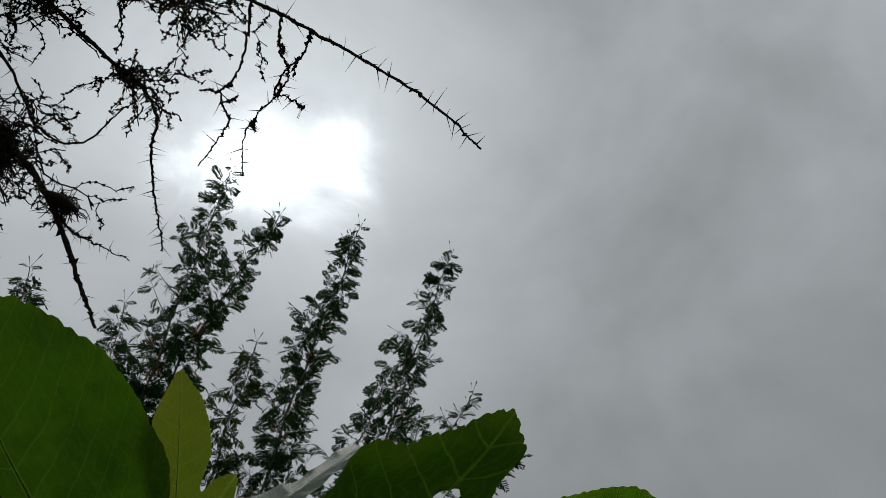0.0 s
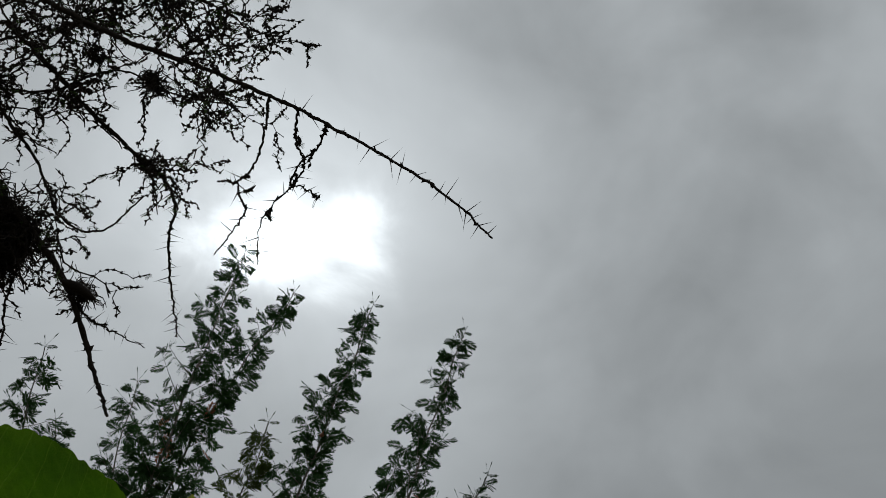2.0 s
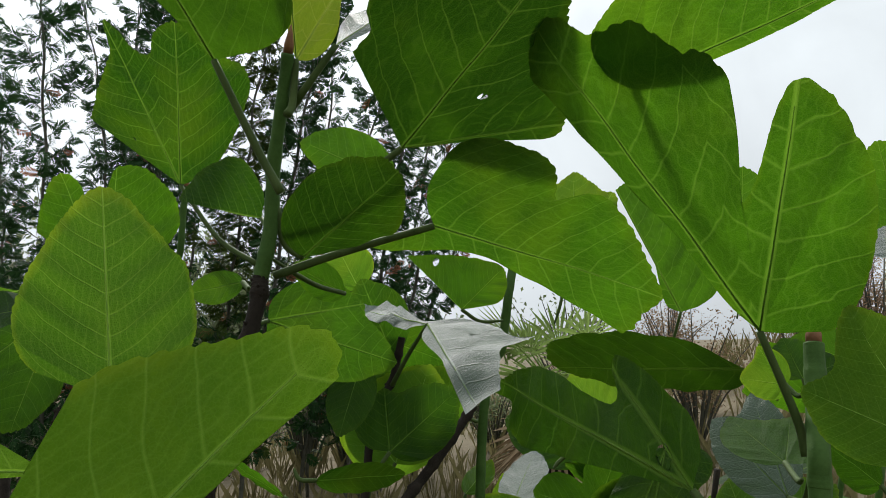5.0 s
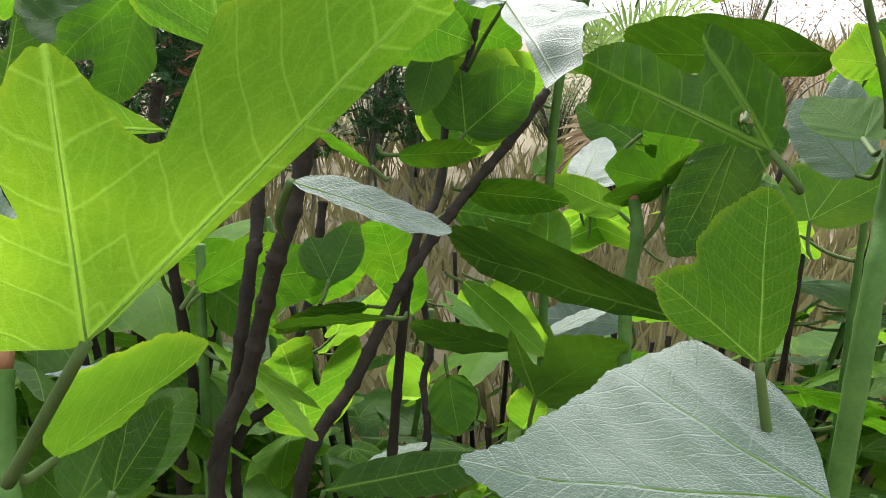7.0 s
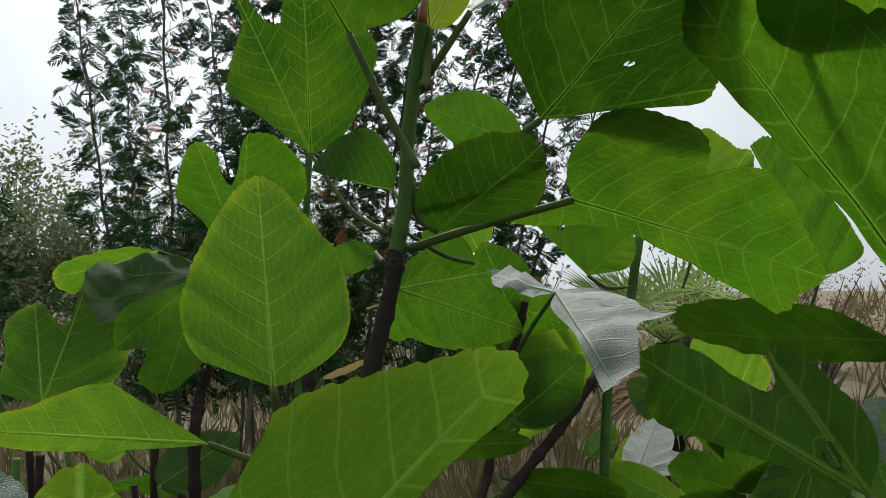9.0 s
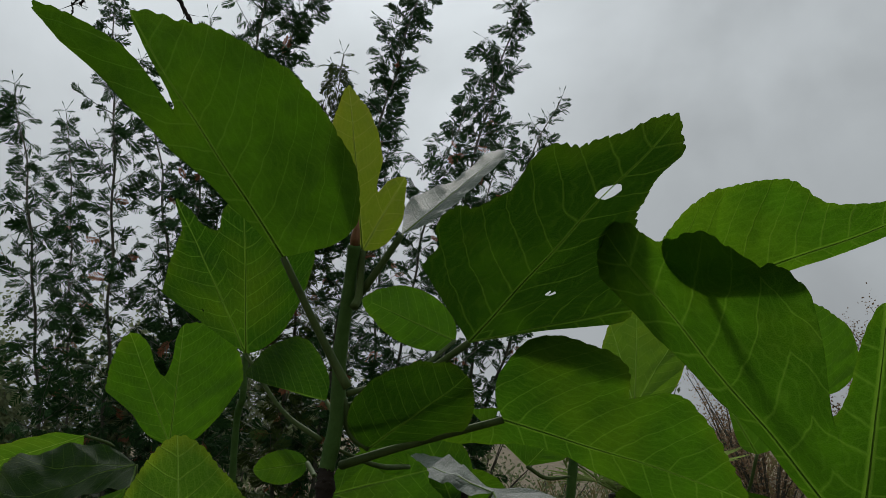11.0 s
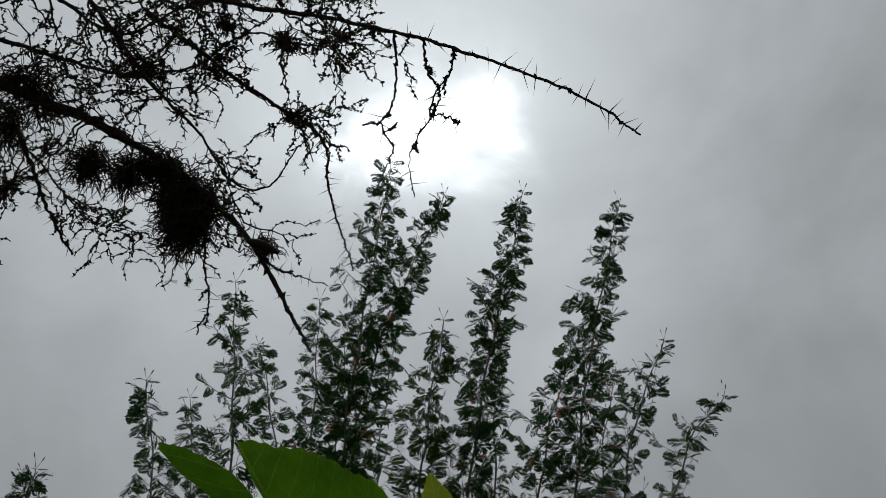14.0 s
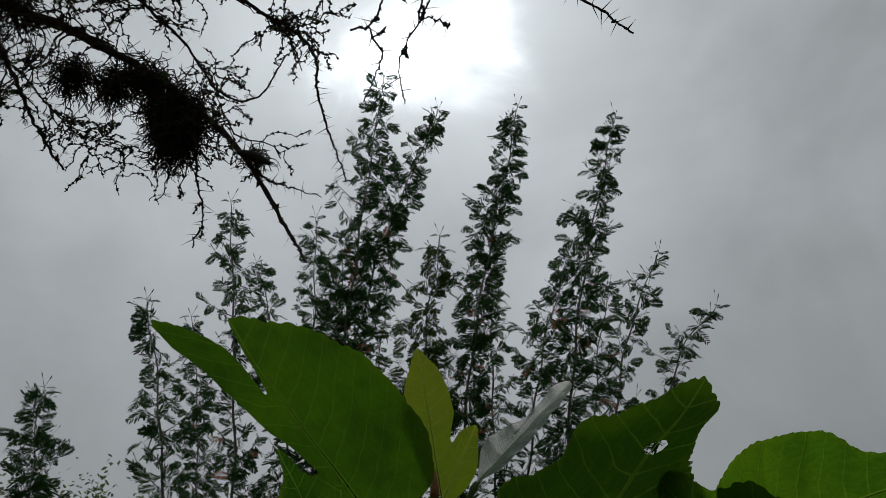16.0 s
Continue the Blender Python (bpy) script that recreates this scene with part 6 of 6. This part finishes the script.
# ---- ground, far shrubs, palm ----
def ground():
    n = 90
    xs = np.sign(np.linspace(-1, 1, n + 1)) * np.abs(np.linspace(-1, 1, n + 1)) ** 3 * 900
    v, f = [], []
    for y in xs:
        for x in xs:
            r = math.hypot(x, y)
            z = 0.10 * noise.noise((x * 0.5, y * 0.5, 0)) + 0.5 * noise.noise((x * 0.08, y * 0.08, 3)) * min(1, r / 12)
            z += 1.25 * math.exp(-((x - 5.5) / 2.6) ** 2 - ((y - 9.5) / 4.0) ** 2)
            v.append((x, y, z * min(1.0, r / 2.5) - 0.02))
    for i in range(n):
        for j in range(n):
            k = i * (n + 1) + j
            f.append((k, k + 1, k + n + 2, k + n + 1))
    ob = mesh_object("ground", v, f, SOIL)
    return tagged(ob, "dry sandy soil with withered straw-coloured grass", "ground", kind="structure")


ground()


def ground_z(x, y):
    r = math.hypot(x, y)
    z = 0.10 * noise.noise((x * 0.5, y * 0.5, 0)) + 0.5 * noise.noise((x * 0.08, y * 0.08, 3)) * min(1, r / 12)
    z += 1.25 * math.exp(-((x - 5.5) / 2.6) ** 2 - ((y - 9.5) / 4.0) ** 2)
    return z * min(1.0, r / 2.5) - 0.02


def grass():
    rng = random.Random(77)
    v, f = [], []
    for _ in range(2600):
        y = 1.5 + 20 * rng.random() ** 1.4
        x = rng.uniform(-0.9, 0.8) * y
        if rng.random() < 0.3:
            x, y = rng.uniform(-7, 7), rng.uniform(-5, 6)
            if math.hypot(x, y) < 0.9:
                continue
        z = ground_z(x, y) - 0.03
        for _ in range(9):
            a, h = rng.uniform(0, 6.28), rng.uniform(0.12, 0.5)
            d = np.array([math.cos(a), math.sin(a), 0])
            p = np.array([x, y, z]) + d * rng.uniform(0, 0.06)
            w = np.array([-d[1], d[0], 0]) * rng.uniform(0.003, 0.007)
            lean = rng.uniform(0.1, 0.6)
            m, e = p + d * h * lean * 0.4 + np.array([0, 0, h * 0.6]), p + d * h * lean + np.array([0, 0, h])
            k = len(v)
            v.extend([p - w, p + w, m + w * 0.7, e, m - w * 0.7])
            f.append((k, k + 1, k + 2, k + 3))
    ob = mesh_object("dry_grass", v, f, STRAW, smooth=False)
    tagged(ob, "withered straw-coloured grass tufts on dry soil", "grass", kind="stuff")


grass()


def shrub(x, y, w, h, mat, seed, label, category="shrub", leaf=0.05, count=900, loose=0.11):
    rng = random.Random(seed)
    z = ground_z(x, y)
    ob = thing("shrub", label, category, "shrubs behind", (x, y, z - 0.05))
    bv, bf, leaves = [], [], Scatter([([(0, 0, 0), (0.5, 0.28, 0.04), (1, 0, 0), (0.5, -0.28, 0.04)], [(0, 1, 2, 3)])])
    for _ in range(26):
        a = rng.uniform(0, 6.28)
        e = np.array([math.cos(a) * w * rng.uniform(.2, 1), math.sin(a) * w * rng.uniform(.2, 1), h * rng.uniform(0.5, 1.05)])
        line = spline([(0, 0, 0), e * 0.5 + np.array([0, 0, 0.12 * h]), e], 8)
        tube(line, np.linspace(0.014, 0.003, 9), 4, bv, bf)
        for _ in range(count // 26):
            p = line[rng.randrange(3, 9)] + np.array([rng.gauss(0, loose) * w, rng.gauss(0, loose) * w, rng.gauss(0, loose * 0.7) * h])
            if p[2] < 0.03:
                continue
            leaves.add(0, p, (rng.uniform(-1, 1), rng.uniform(-1, 1), rng.uniform(-.6, 1)), (rng.uniform(-1, 1), rng.uniform(-1, 1), 1), leaf * rng.uniform(0.7, 1.4))
    tagged(mesh_object("branch_work", bv, bf, TRUNK, ob), kind="stuff")
    leaves.mesh("foliage", mat, ob)


rng = random.Random(9)
for n in range(16):
    shrub(-9.0 + n * 0.72 + rng.uniform(-.3, .3), rng.uniform(7.5, 11), rng.uniform(0.6, 1.0), rng.uniform(0.9, 1.9), SHRUB, 500 + n, "low grey-green shrub at the foot of the saplings", count=1300)
for n in range(12):
    shrub(-16.0 + n * 1.15 + rng.uniform(-.4, .4), rng.uniform(13, 17), rng.uniform(1.2, 1.9), rng.uniform(3.0, 4.8), SHRUB, 620 + n, "tall dark green bushy tree far behind the saplings", "tree", leaf=0.11, count=5600)
for n in range(14):
    shrub(1.6 + n * 0.5 + rng.uniform(-.3, .3), rng.uniform(7.0, 10.5), rng.uniform(0.6, 1.0), rng.uniform(0.5, 0.9) + min(0.9, 0.25 * n), SHRUB_DRY, 540 + n, "dry brown twiggy shrub on the sandy bank", leaf=0.028, count=3600, loose=0.07)


def fan_palm(x, y, height, seed):
    rng = random.Random(seed)
    z = ground_z(x, y)
    ob = thing("fan_palm", "small fan palm with a skirt of dead brown leaves", "palm", at=(x, y, z - 0.05))
    line = spline([(0, 0, 0), (0.01, 0, height * 0.5), (0, 0, height)], 10)
    v, f = tube(line, np.linspace(0.11, 0.07, 11), 10)
    mesh_object("trunk", v, f, BARK, ob)
    for n in range(22):
        dead = n >= 13
        a = n * 2.4
        rise = rng.uniform(0.15, 1.3) if not dead else rng.uniform(-1.6, -0.7)
        d = unit((math.cos(a), math.sin(a), rise))
        b = np.array([0, 0, height - (0.25 * rng.random() if dead else 0)])
        hub = b + d * (rng.uniform(0.30, 0.5) if not dead else 0.25)
        pv, pf = tube([b, (b + hub) / 2, hub], [0.009, 0.007, 0.005], 5)
        side = unit(np.cross(d, (0, 0, 1)))
        nrm = np.cross(side, d)
        fv, ff = [], []
        size = rng.uniform(0.32, 0.46)
        for i in range(26):
            t = radians(-115 + 230 * i / 25)
            q = unit(d * math.cos(t) + side * math.sin(t) + nrm * 0.12 * (i % 2))
            w = unit(np.cross(q, nrm)) * size * 0.030
            e = hub + q * size * (0.8 + 0.2 * math.cos(t)) + np.array([0, 0, -0.05 * size])
            m = hub + q * size * 0.55
            k = len(fv)
            fv.extend([hub, m + w, e, m - w])
            ff.append((k, k + 1, k + 2, k + 3))
        leaf = mesh_object("fan_leaf", fv, ff, PALM_DRY if dead else PALM, ob, smooth=False)
        mesh_object("leaf_stalk", pv, pf, PALM_DRY if dead else PALM, leaf)


fan_palm(1.0, 5.0, 1.05, 3)
